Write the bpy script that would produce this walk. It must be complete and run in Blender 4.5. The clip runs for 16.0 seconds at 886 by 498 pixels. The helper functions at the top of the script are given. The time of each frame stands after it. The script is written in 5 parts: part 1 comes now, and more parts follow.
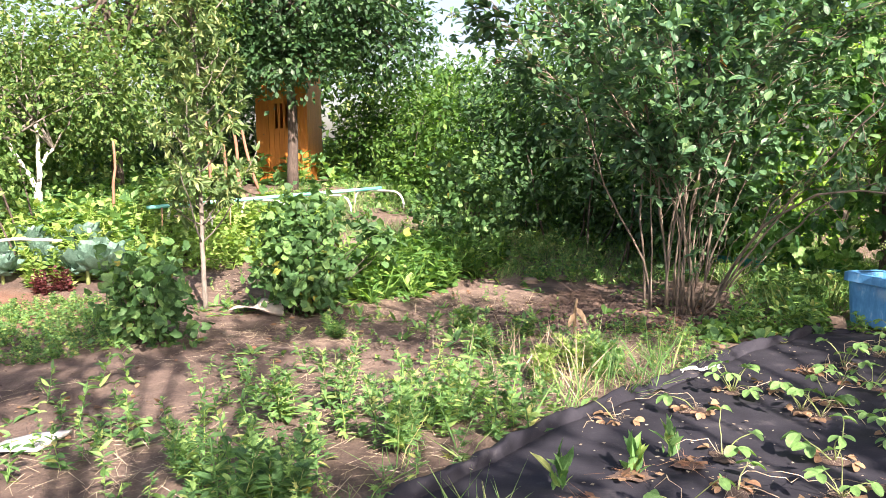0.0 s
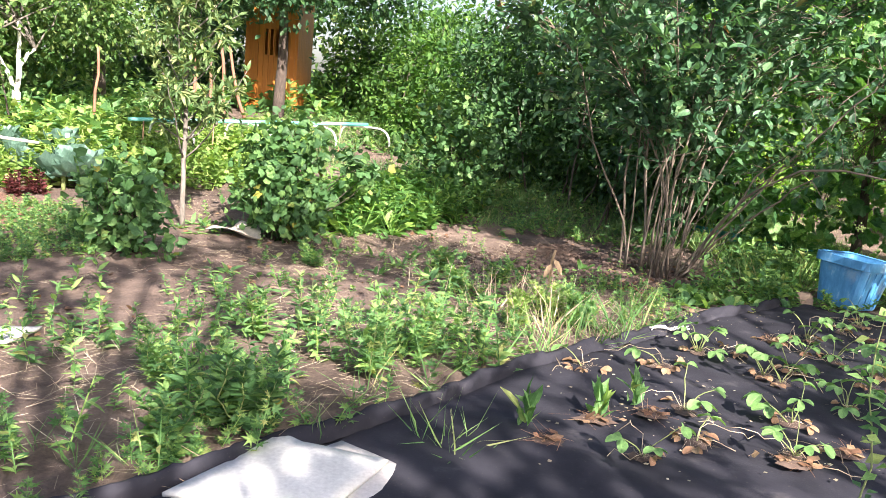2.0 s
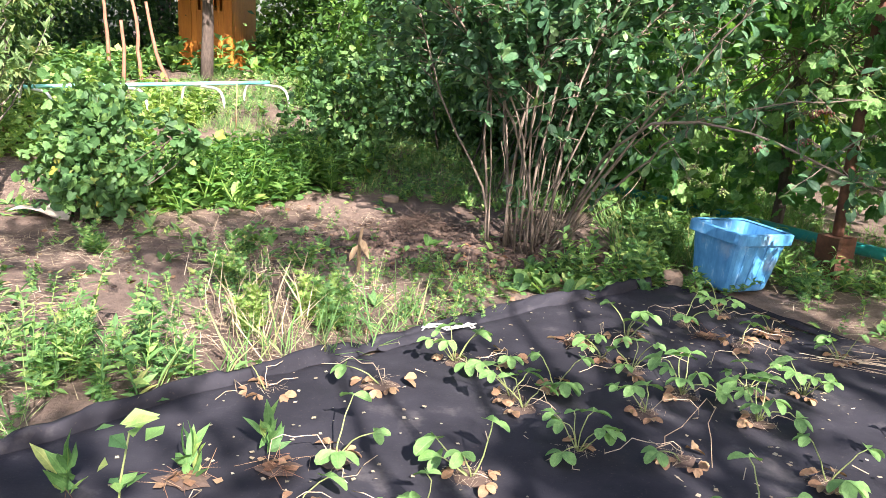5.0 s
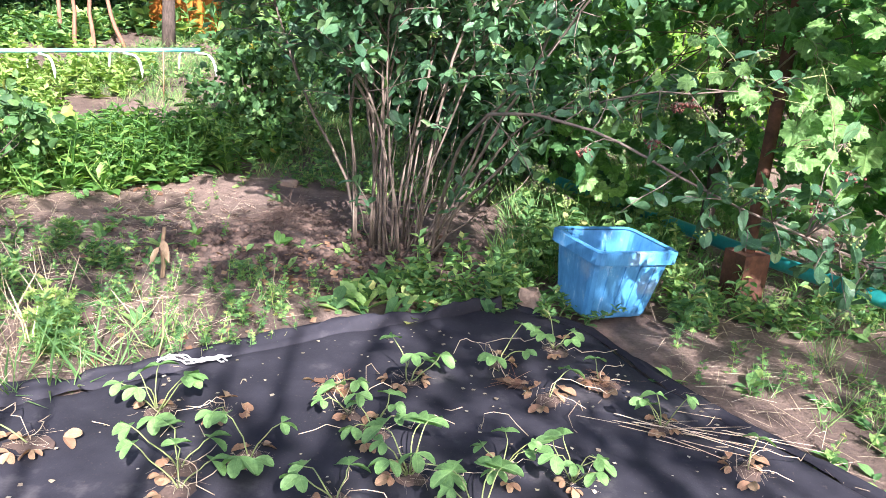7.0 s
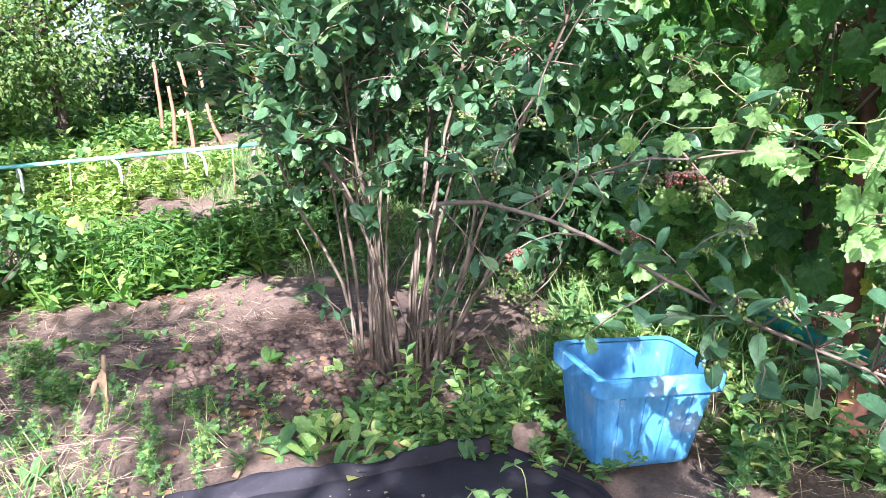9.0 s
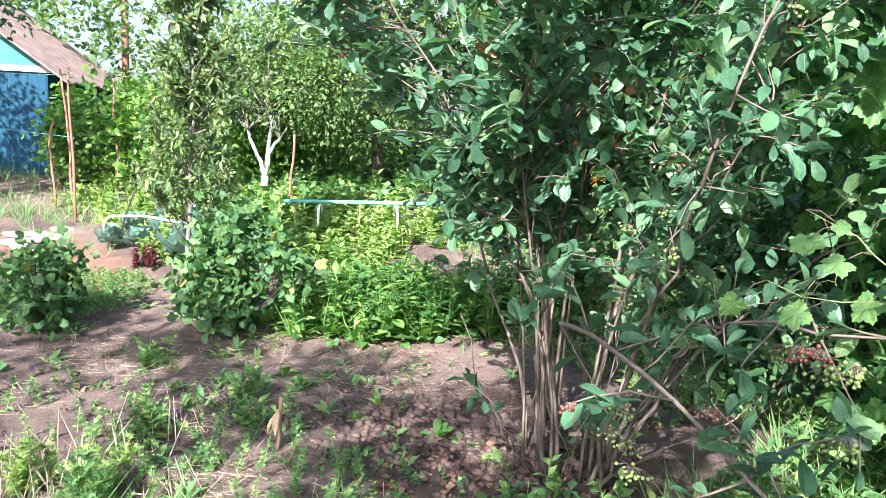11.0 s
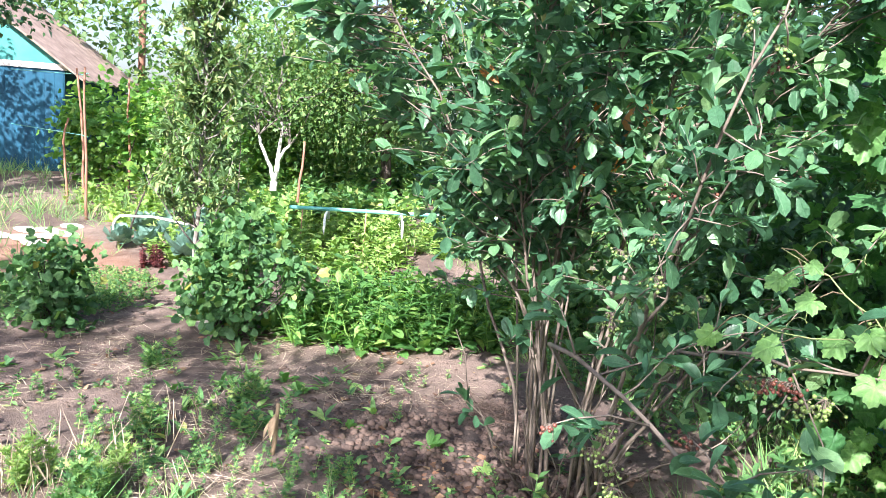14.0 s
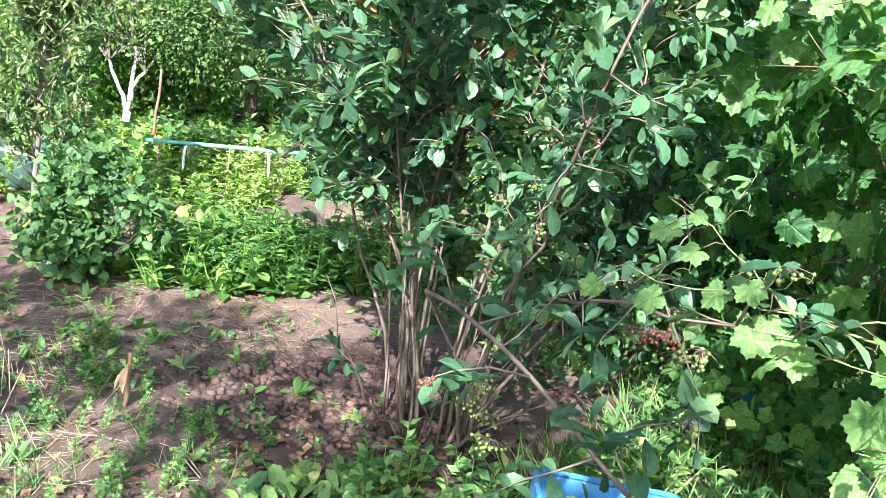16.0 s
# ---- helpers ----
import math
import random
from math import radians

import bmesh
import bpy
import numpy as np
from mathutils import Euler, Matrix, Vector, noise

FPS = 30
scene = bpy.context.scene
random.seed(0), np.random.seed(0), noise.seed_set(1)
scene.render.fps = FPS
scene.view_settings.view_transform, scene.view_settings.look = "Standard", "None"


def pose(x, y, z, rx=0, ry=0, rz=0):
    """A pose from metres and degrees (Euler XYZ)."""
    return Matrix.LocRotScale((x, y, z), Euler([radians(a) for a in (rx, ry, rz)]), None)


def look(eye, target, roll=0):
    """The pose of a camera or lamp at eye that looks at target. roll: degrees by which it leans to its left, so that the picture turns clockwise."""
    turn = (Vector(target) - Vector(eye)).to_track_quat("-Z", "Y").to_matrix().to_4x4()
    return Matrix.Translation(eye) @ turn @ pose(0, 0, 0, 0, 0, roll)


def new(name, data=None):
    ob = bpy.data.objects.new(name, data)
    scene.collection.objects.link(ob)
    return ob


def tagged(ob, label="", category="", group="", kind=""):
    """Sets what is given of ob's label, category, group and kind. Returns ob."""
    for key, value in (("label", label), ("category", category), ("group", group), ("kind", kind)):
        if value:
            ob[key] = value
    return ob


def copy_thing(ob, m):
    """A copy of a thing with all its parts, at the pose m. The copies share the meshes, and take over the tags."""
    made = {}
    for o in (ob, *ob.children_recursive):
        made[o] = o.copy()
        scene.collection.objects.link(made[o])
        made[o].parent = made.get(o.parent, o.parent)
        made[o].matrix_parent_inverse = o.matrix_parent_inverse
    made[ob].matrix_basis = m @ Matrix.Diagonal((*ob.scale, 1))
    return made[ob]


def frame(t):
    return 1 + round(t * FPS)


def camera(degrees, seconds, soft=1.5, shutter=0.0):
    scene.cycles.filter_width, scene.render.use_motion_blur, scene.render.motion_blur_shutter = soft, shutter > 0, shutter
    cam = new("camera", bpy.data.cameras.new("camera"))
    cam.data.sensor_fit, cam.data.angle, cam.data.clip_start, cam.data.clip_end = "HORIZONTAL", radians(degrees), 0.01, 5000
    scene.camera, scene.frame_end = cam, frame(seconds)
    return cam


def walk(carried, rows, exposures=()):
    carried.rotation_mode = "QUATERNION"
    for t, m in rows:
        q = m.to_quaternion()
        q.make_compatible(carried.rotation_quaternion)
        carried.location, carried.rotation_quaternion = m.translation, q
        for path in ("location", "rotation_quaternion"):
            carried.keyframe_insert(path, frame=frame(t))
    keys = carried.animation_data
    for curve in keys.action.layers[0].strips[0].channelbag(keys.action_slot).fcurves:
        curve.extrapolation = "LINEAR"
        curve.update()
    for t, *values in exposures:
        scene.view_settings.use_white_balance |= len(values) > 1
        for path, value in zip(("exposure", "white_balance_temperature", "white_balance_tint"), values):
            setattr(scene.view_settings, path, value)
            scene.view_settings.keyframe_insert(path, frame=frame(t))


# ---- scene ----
cam = camera(59.3, 16.0, soft=0.75)
PATH = [
    (0, (-0.109, -0.33, 1.365), (-0.148, 1.654, 1.113), -0.7),
    (0.5, (-0.076, -0.327, 1.417), (0.025, 1.664, 1.25), -0.4),
    (1, (-0.107, -0.364, 1.399), (0.096, 1.619, 1.238), 3.4),
    (1.5, (-0.142, -0.375, 1.357), (0.045, 1.605, 1.147), 5.6),
    (2, (-0.162, -0.343, 1.281), (-0.129, 1.621, 0.908), 5.3),
    (2.5, (0.05, -0.304, 1.304), (0.003, 1.658, 0.918), 5.0),
    (3, (0.306, -0.232, 1.305), (0.296, 1.736, 0.946), 4.6),
    (3.5, (0.519, -0.021, 1.292), (0.652, 1.942, 0.935), 6.5),
    (3.7, (0.602, 0.049, 1.302), (0.761, 2.007, 0.928), 7.4),
    (5.8, (2.066, 0.92, 1.468), (1.778, 2.83, 0.948), 1.1),
    (6, (2.188, 0.987, 1.487), (1.882, 2.896, 0.976), 1.4),
    (6.5, (2.456, 1.19, 1.485), (2.187, 3.095, 0.938), 2.6),
    (7, (2.695, 1.485, 1.49), (2.45, 3.379, 0.898), 3.7),
    (7.5, (2.921, 1.691, 1.479), (2.503, 3.556, 0.889), 1.7),
    (8, (3.094, 1.947, 1.446), (2.518, 3.794, 0.941), -0.3),
    (8.2, (3.141, 2.077, 1.447), (2.543, 3.922, 0.96), -0.9),
    (10.3, (3.732, 3.036, 1.57), (2.669, 4.704, 1.271), 0.4),
    (10.5, (3.765, 3.057, 1.603), (2.595, 4.652, 1.31), 1.4),
    (11, (3.883, 3.049, 1.649), (2.504, 4.466, 1.346), 2.4),
    (11.5, (3.935, 3.022, 1.672), (2.512, 4.361, 1.244), 3.6),
    (12, (3.932, 3.036, 1.732), (2.504, 4.359, 1.272), 5.7),
    (12.5, (3.933, 3.067, 1.728), (2.524, 4.433, 1.341), 6.0),
    (13, (3.972, 3.046, 1.748), (2.632, 4.499, 1.44), 5.4),
    (13.5, (3.974, 3.007, 1.716), (2.625, 4.459, 1.449), 5.3),
    (14, (3.967, 3.02, 1.703), (2.572, 4.424, 1.419), 4.5),
    (14.5, (3.976, 3.096, 1.692), (2.643, 4.551, 1.368), 3.7),
    (15, (3.96, 3.086, 1.701), (2.728, 4.626, 1.367), 4.3),
    (15.5, (3.886, 3.104, 1.7), (2.738, 4.705, 1.354), 6.5),
    (16, (3.849, 3.119, 1.682), (2.736, 4.733, 1.284), 7.2),
]
walk(cam, [(t, look(e, g, r)) for t, e, g, r in PATH], exposures=[(0, 1.8, 7000, 25), (1.2, 1.7, 6250, 20), (2.0, 1.83, 6600, 20), (3.5, 1.84, 6750, 21), (6.5, 1.88, 6150, 24), (7.5, 1.95, 5950, 26), (8.5, 2.02, 5900, 26), (10.4, 2.2, 5750, 25), (11, 1.9, 5850, 21), (16, 1.92, 5900, 18)])

# ---- daylight ----
SUN = Vector((0.36, -0.72, 0.60)).normalized()
world = bpy.data.worlds.new("sky")
scene.world = world
world.use_nodes = True
wn = world.node_tree
sky = wn.nodes.new("ShaderNodeTexSky")
sky.sky_type, sky.sun_disc = "NISHITA", False
sky.sun_elevation = math.asin(SUN.z)
sky.sun_rotation = math.atan2(SUN.x, SUN.y)
sky.dust_density = 3.0
wn.links.new(sky.outputs[0], wn.nodes["Background"].inputs[0])
wn.nodes["Background"].inputs[1].default_value = 0.086
lamp = bpy.data.lights.new("sun", "SUN")
lamp.energy, lamp.angle, lamp.color = 5.0, radians(0.5), (1.0, 0.93, 0.82)
sun = new("sun", lamp)
sun.matrix_world = look(SUN * 50, (0, 0, 0))


# ---- materials ----
def material(name):
    m = bpy.data.materials.new(name)
    m.use_nodes = True
    nt = m.node_tree
    return m, nt, nt.nodes["Principled BSDF"]


def ramp(nt, source, stops):
    r = nt.nodes.new("ShaderNodeValToRGB")
    e = r.color_ramp.elements
    while len(e) < len(stops):
        e.new(0.5)
    for k, (p, c) in enumerate(stops):
        e[k].position, e[k].color = p, (*c, 1)
    nt.links.new(source, r.inputs[0])
    return r.outputs[0]


def noise_node(nt, scale, detail=4.0, rough=0.6, space="Object", stretch=None):
    tc = nt.nodes.new("ShaderNodeTexCoord")
    n = nt.nodes.new("ShaderNodeTexNoise")
    n.inputs["Scale"].default_value, n.inputs["Detail"].default_value, n.inputs["Roughness"].default_value = scale, detail, rough
    out = tc.outputs[space]
    if stretch:
        mp = nt.nodes.new("ShaderNodeMapping")
        mp.inputs["Scale"].default_value = stretch
        nt.links.new(out, mp.inputs[0])
        out = mp.outputs[0]
    nt.links.new(out, n.inputs["Vector"])
    return n.outputs["Fac"]


def mixed(nt, fac, a, b, mode="MIX"):
    x = nt.nodes.new("ShaderNodeMix")
    x.data_type, x.blend_type = "RGBA", mode
    for k, v in ((0, fac), (6, a), (7, b)):
        if isinstance(v, (int, float)):
            x.inputs[k].default_value = v
        elif isinstance(v, tuple):
            x.inputs[k].default_value = (*v, 1)
        else:
            nt.links.new(v, x.inputs[k])
    return x.outputs[2]


def bumped(nt, bsdf, height, strength=0.4, distance=0.01):
    b = nt.nodes.new("ShaderNodeBump")
    b.inputs["Strength"].default_value, b.inputs["Distance"].default_value = strength, distance
    nt.links.new(height, b.inputs["Height"])
    nt.links.new(b.outputs[0], bsdf.inputs["Normal"])


def calc(nt, op, a, b=0.0):
    n = nt.nodes.new("ShaderNodeMath")
    n.operation = op
    for k, v in ((0, a), (1, b)):
        if isinstance(v, (int, float)):
            n.inputs[k].default_value = v
        else:
            nt.links.new(v, n.inputs[k])
    return n.outputs[0]


def veins(nt, palmate):
    """A midrib with slanting side veins, or main veins that spread from the stalk like fingers; 1 on a vein."""
    at, sp = nt.nodes.new("ShaderNodeAttribute"), nt.nodes.new("ShaderNodeSeparateXYZ")
    at.attribute_name = "leaf_place"
    nt.links.new(at.outputs["Vector"], sp.inputs[0])
    x, y = calc(nt, "ABSOLUTE", sp.outputs[0]), sp.outputs[1]
    if palmate:
        angle = calc(nt, "ARCTAN2", x, calc(nt, "SUBTRACT", y, 0.12))
        main = calc(nt, "ABSOLUTE", calc(nt, "SINE", calc(nt, "MULTIPLY", angle, 3.6)))
    else:
        main = calc(nt, "MULTIPLY", x, 16.0)
    side = calc(nt, "ABSOLUTE", calc(nt, "SINE", calc(nt, "MULTIPLY", calc(nt, "SUBTRACT", y, calc(nt, "MULTIPLY", x, 0.9)), 21.0)))
    both = calc(nt, "MINIMUM", calc(nt, "MULTIPLY", main, 1.0), calc(nt, "ADD", calc(nt, "MULTIPLY", side, 1.1), 0.12))
    return ramp(nt, both, [(0.02, (1, 1, 1)), (0.32, (0, 0, 0))])


def leaf_material(name, stops, rough=0.45, through_light=0.3, scale=2.0, palmate=False):
    """Leaves: each one takes its colour from its own random number and from a broad patchiness."""
    m, nt, b = material(name)
    geo = nt.nodes.new("ShaderNodeNewGeometry")
    col = ramp(nt, geo.outputs["Random Per Island"], stops)
    patch = ramp(nt, noise_node(nt, scale, 3), [(0.3, (0.64, 0.76, 0.84)), (0.7, (1.05, 1.14, 1.3))])
    col = mixed(nt, 1.0, col, patch, "MULTIPLY")
    mottle = noise_node(nt, 55, 3, 0.65)
    col = mixed(nt, 1.0, col, ramp(nt, mottle, [(0.32, (0.72, 0.78, 0.74)), (0.68, (1.2, 1.16, 1.14))]), "MULTIPLY")
    rib = veins(nt, palmate)
    col = mixed(nt, rib, col, mixed(nt, 1.0, col, (1.35, 1.25, 1.3), "MULTIPLY"))
    nt.links.new(col, b.inputs["Base Color"])
    bumped(nt, b, calc(nt, "SUBTRACT", mottle, calc(nt, "MULTIPLY", rib, 0.5)), 0.6, 0.006)
    b.inputs["Roughness"].default_value = rough
    tr = nt.nodes.new("ShaderNodeBsdfTranslucent")
    warm = mixed(nt, 1.0, col, (1.3, 1.35, 0.6), "MULTIPLY")
    nt.links.new(warm, tr.inputs["Color"])
    mx = nt.nodes.new("ShaderNodeMixShader")
    mx.inputs[0].default_value = through_light
    nt.links.new(b.outputs[0], mx.inputs[1])
    nt.links.new(tr.outputs[0], mx.inputs[2])
    nt.links.new(mx.outputs[0], nt.nodes["Material Output"].inputs[0])
    return m


def plain_material(name, stops, scale=8.0, rough=0.7, metal=0.0, bump=0.3, dist=0.004, stretch=None, fine=60.0):
    m, nt, b = material(name)
    n1, n2 = noise_node(nt, scale, 5, 0.6, stretch=stretch), noise_node(nt, fine, 3, 0.6, stretch=stretch)
    col = ramp(nt, n1, stops)
    col = mixed(nt, 0.35, col, ramp(nt, n2, [(0.3, (0.6, 0.6, 0.6)), (0.7, (1.25, 1.25, 1.25))]), "MULTIPLY")
    nt.links.new(col, b.inputs["Base Color"])
    b.inputs["Roughness"].default_value, b.inputs["Metallic"].default_value = rough, metal
    bumped(nt, b, n2, bump, dist)
    return m


ARONIA = leaf_material("aronia_leaf", [(0, (0.045, 0.115, 0.055)), (0.5, (0.085, 0.19, 0.088)), (0.85, (0.145, 0.285, 0.12)), (0.998, (0.25, 0.38, 0.15)), (1, (0.5, 0.14, 0.03))], 0.4, 0.3)
GRAPE = leaf_material("grape_leaf", [(0, (0.06, 0.17, 0.055)), (0.6, (0.13, 0.285, 0.082)), (0.998, (0.26, 0.43, 0.12)), (1, (0.6, 0.42, 0.03))], 0.5, 0.45, palmate=True)
YOUNG = leaf_material("young_grape_leaf", [(0, (0.15, 0.32, 0.09)), (1, (0.27, 0.44, 0.13))], 0.5, 0.42, palmate=True)
CURRANT = leaf_material("currant_leaf", [(0, (0.05, 0.125, 0.04)), (0.6, (0.1, 0.22, 0.065)), (0.97, (0.2, 0.33, 0.095)), (1, (0.4, 0.33, 0.05))], 0.55, 0.32, palmate=True)
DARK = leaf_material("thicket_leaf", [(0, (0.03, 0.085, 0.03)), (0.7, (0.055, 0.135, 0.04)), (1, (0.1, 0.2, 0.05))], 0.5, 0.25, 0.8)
BACK = leaf_material("back_hedge_leaf", [(0, (0.05, 0.13, 0.03)), (0.6, (0.1, 0.22, 0.04)), (1, (0.22, 0.36, 0.07))], 0.5, 0.4, 0.7)
# hedge leaf made lighter and yellower: sunlight painted into the elder's colour
SUNNY = leaf_material("sunlit_elder_leaf", [(0, (0.15, 0.3, 0.045)), (0.6, (0.27, 0.45, 0.07)), (1, (0.42, 0.56, 0.11))], 0.5, 0.5, 0.7)
BRIGHT = leaf_material("hedge_leaf", [(0, (0.08, 0.2, 0.035)), (0.6, (0.16, 0.32, 0.05)), (1, (0.3, 0.43, 0.075))], 0.5, 0.4, 0.7)
PLUM = leaf_material("plum_leaf", [(0, (0.03, 0.085, 0.035)), (0.7, (0.055, 0.13, 0.045)), (1, (0.1, 0.2, 0.06))], 0.4, 0.25, 0.8)
PEAR = leaf_material("pear_leaf", [(0, (0.09, 0.16, 0.055)), (0.7, (0.18, 0.27, 0.09)), (1, (0.4, 0.4, 0.16))], 0.45, 0.3)
LIGHT = leaf_material("tree_leaf", [(0, (0.065, 0.145, 0.035)), (0.6, (0.13, 0.23, 0.055)), (1, (0.29, 0.35, 0.1))], 0.5, 0.35, 0.6)
WEED = leaf_material("weed_leaf", [(0, (0.07, 0.17, 0.055)), (0.5, (0.17, 0.33, 0.1)), (0.9, (0.33, 0.48, 0.13)), (1, (0.5, 0.48, 0.16))], 0.6, 0.36, 3.5)
GRASS = leaf_material("grass_blade", [(0, (0.09, 0.2, 0.06)), (0.6, (0.16, 0.3, 0.085)), (0.9, (0.3, 0.38, 0.13)), (1, (0.5, 0.42, 0.2))], 0.55, 0.3)
BEAN = leaf_material("bean_leaf", [(0, (0.16, 0.28, 0.06)), (0.6, (0.3, 0.43, 0.1)), (1, (0.5, 0.56, 0.17))], 0.55, 0.36, 4)
SORREL = leaf_material("sorrel_leaf", [(0, (0.065, 0.165, 0.04)), (0.6, (0.13, 0.28, 0.06)), (1, (0.31, 0.44, 0.1))], 0.5, 0.42)
CABBAGE = leaf_material("cabbage_leaf", [(0, (0.09, 0.18, 0.13)), (1, (0.22, 0.34, 0.25))], 0.5, 0.25)
AMARANTH = leaf_material("amaranth_leaf", [(0, (0.1, 0.025, 0.03)), (1, (0.2, 0.05, 0.045))], 0.5, 0.3)
STRAWBERRY = leaf_material("strawberry_leaf", [(0, (0.14, 0.28, 0.08)), (0.7, (0.23, 0.4, 0.12)), (0.93, (0.36, 0.48, 0.16)), (1, (0.55, 0.48, 0.12))], 0.5, 0.3, 5)
DRY = leaf_material("dry_leaf", [(0, (0.15, 0.065, 0.035)), (0.5, (0.3, 0.15, 0.08)), (1, (0.45, 0.28, 0.15))], 0.8, 0.15, 6)
STRAW = leaf_material("straw", [(0, (0.3, 0.22, 0.14)), (0.5, (0.44, 0.34, 0.21)), (1, (0.58, 0.48, 0.33))], 0.8, 0.1, 6)
STEM = plain_material("pale_stem", [(0.3, (0.09, 0.072, 0.058)), (0.7, (0.27, 0.225, 0.18))], 7, 0.8)
BARK = plain_material("dark_bark", [(0.3, (0.045, 0.035, 0.03)), (0.7, (0.14, 0.11, 0.09))], 12, 0.9, bump=0.8, dist=0.02, stretch=(3, 3, 0.8))
GREYBARK = plain_material("grey_bark", [(0.3, (0.11, 0.1, 0.085)), (0.7, (0.27, 0.245, 0.215))], 12, 0.9, bump=0.6, dist=0.01, stretch=(3, 3, 0.8))
VINECANE = plain_material("vine_cane", [(0.3, (0.1, 0.075, 0.045)), (0.7, (0.2, 0.16, 0.09))], 9, 0.8)
GREENSTEM = plain_material("green_stem", [(0.3, (0.16, 0.24, 0.08)), (0.7, (0.3, 0.34, 0.13))], 9, 0.6)
LIME = plain_material("limewashed_bark", [(0.35, (0.55, 0.53, 0.48)), (0.6, (0.8, 0.79, 0.74))], 10, 0.9)
RUST = plain_material("rusty_steel", [(0.3, (0.06, 0.028, 0.02)), (0.7, (0.17, 0.075, 0.045))], 14, 0.85, 0.2, 0.5)
WHITE = plain_material("white_plastic", [(0.3, (0.66, 0.67, 0.62)), (0.7, (0.8, 0.8, 0.76))], 6, 0.45)
TEAL = plain_material("turquoise_paint", [(0.3, (0.05, 0.34, 0.3)), (0.62, (0.22, 0.55, 0.47)), (0.72, (0.6, 0.72, 0.64))], 3, 0.5)
PIPE = plain_material("turquoise_pipe", [(0.3, (0.01, 0.2, 0.2)), (0.7, (0.02, 0.33, 0.31))], 5, 0.35)
MAIZE = plain_material("dry_maize", [(0.3, (0.25, 0.175, 0.1)), (0.7, (0.42, 0.31, 0.19))], 14, 0.85, stretch=(4, 4, 0.6))
STAKE = plain_material("weathered_stick", [(0.3, (0.24, 0.14, 0.08)), (0.7, (0.42, 0.27, 0.16))], 10, 0.85, stretch=(4, 4, 0.6))
REDSTAKE = plain_material("brown_pole", [(0.3, (0.2, 0.09, 0.06)), (0.7, (0.36, 0.19, 0.12))], 10, 0.8, stretch=(4, 4, 0.6))
ORANGE = plain_material("orange_paint", [(0.3, (0.42, 0.14, 0.02)), (0.7, (0.6, 0.23, 0.035))], 3, 0.55, stretch=(6, 6, 0.6))
BLUEWALL = plain_material("blue_paint", [(0.3, (0.003, 0.05, 0.095)), (0.7, (0.006, 0.085, 0.15))], 3, 0.85, stretch=(6, 6, 0.6))
GREENWALL = plain_material("sea_green_paint", [(0.3, (0.02, 0.2, 0.18)), (0.7, (0.05, 0.3, 0.27))], 3, 0.6)
ROOF = plain_material("weathered_roof_slate", [(0.3, (0.2, 0.14, 0.11)), (0.7, (0.36, 0.27, 0.22))], 5, 0.9)
STONE = plain_material("pale_brown_stone", [(0.3, (0.2, 0.145, 0.105)), (0.7, (0.34, 0.26, 0.2))], 12, 0.9, bump=0.6, dist=0.01)
CARD = plain_material("pale_slate_sheet", [(0.3, (0.5, 0.48, 0.45)), (0.7, (0.66, 0.65, 0.62))], 4, 0.85)
PAPER = plain_material("crumpled_cement_sack", [(0.3, (0.48, 0.43, 0.36)), (0.7, (0.66, 0.61, 0.53))], 8, 0.9)
CLOD = plain_material("dug_soil", [(0.3, (0.065, 0.045, 0.036)), (0.7, (0.14, 0.098, 0.077))], 8, 0.95, bump=0.6, dist=0.01)
BERRY = plain_material("green_berry", [(0.3, (0.14, 0.22, 0.06)), (0.7, (0.22, 0.31, 0.09))], 20, 0.4)
REDBERRY = plain_material("red_berry", [(0.3, (0.09, 0.03, 0.025)), (0.7, (0.2, 0.07, 0.045))], 20, 0.4)


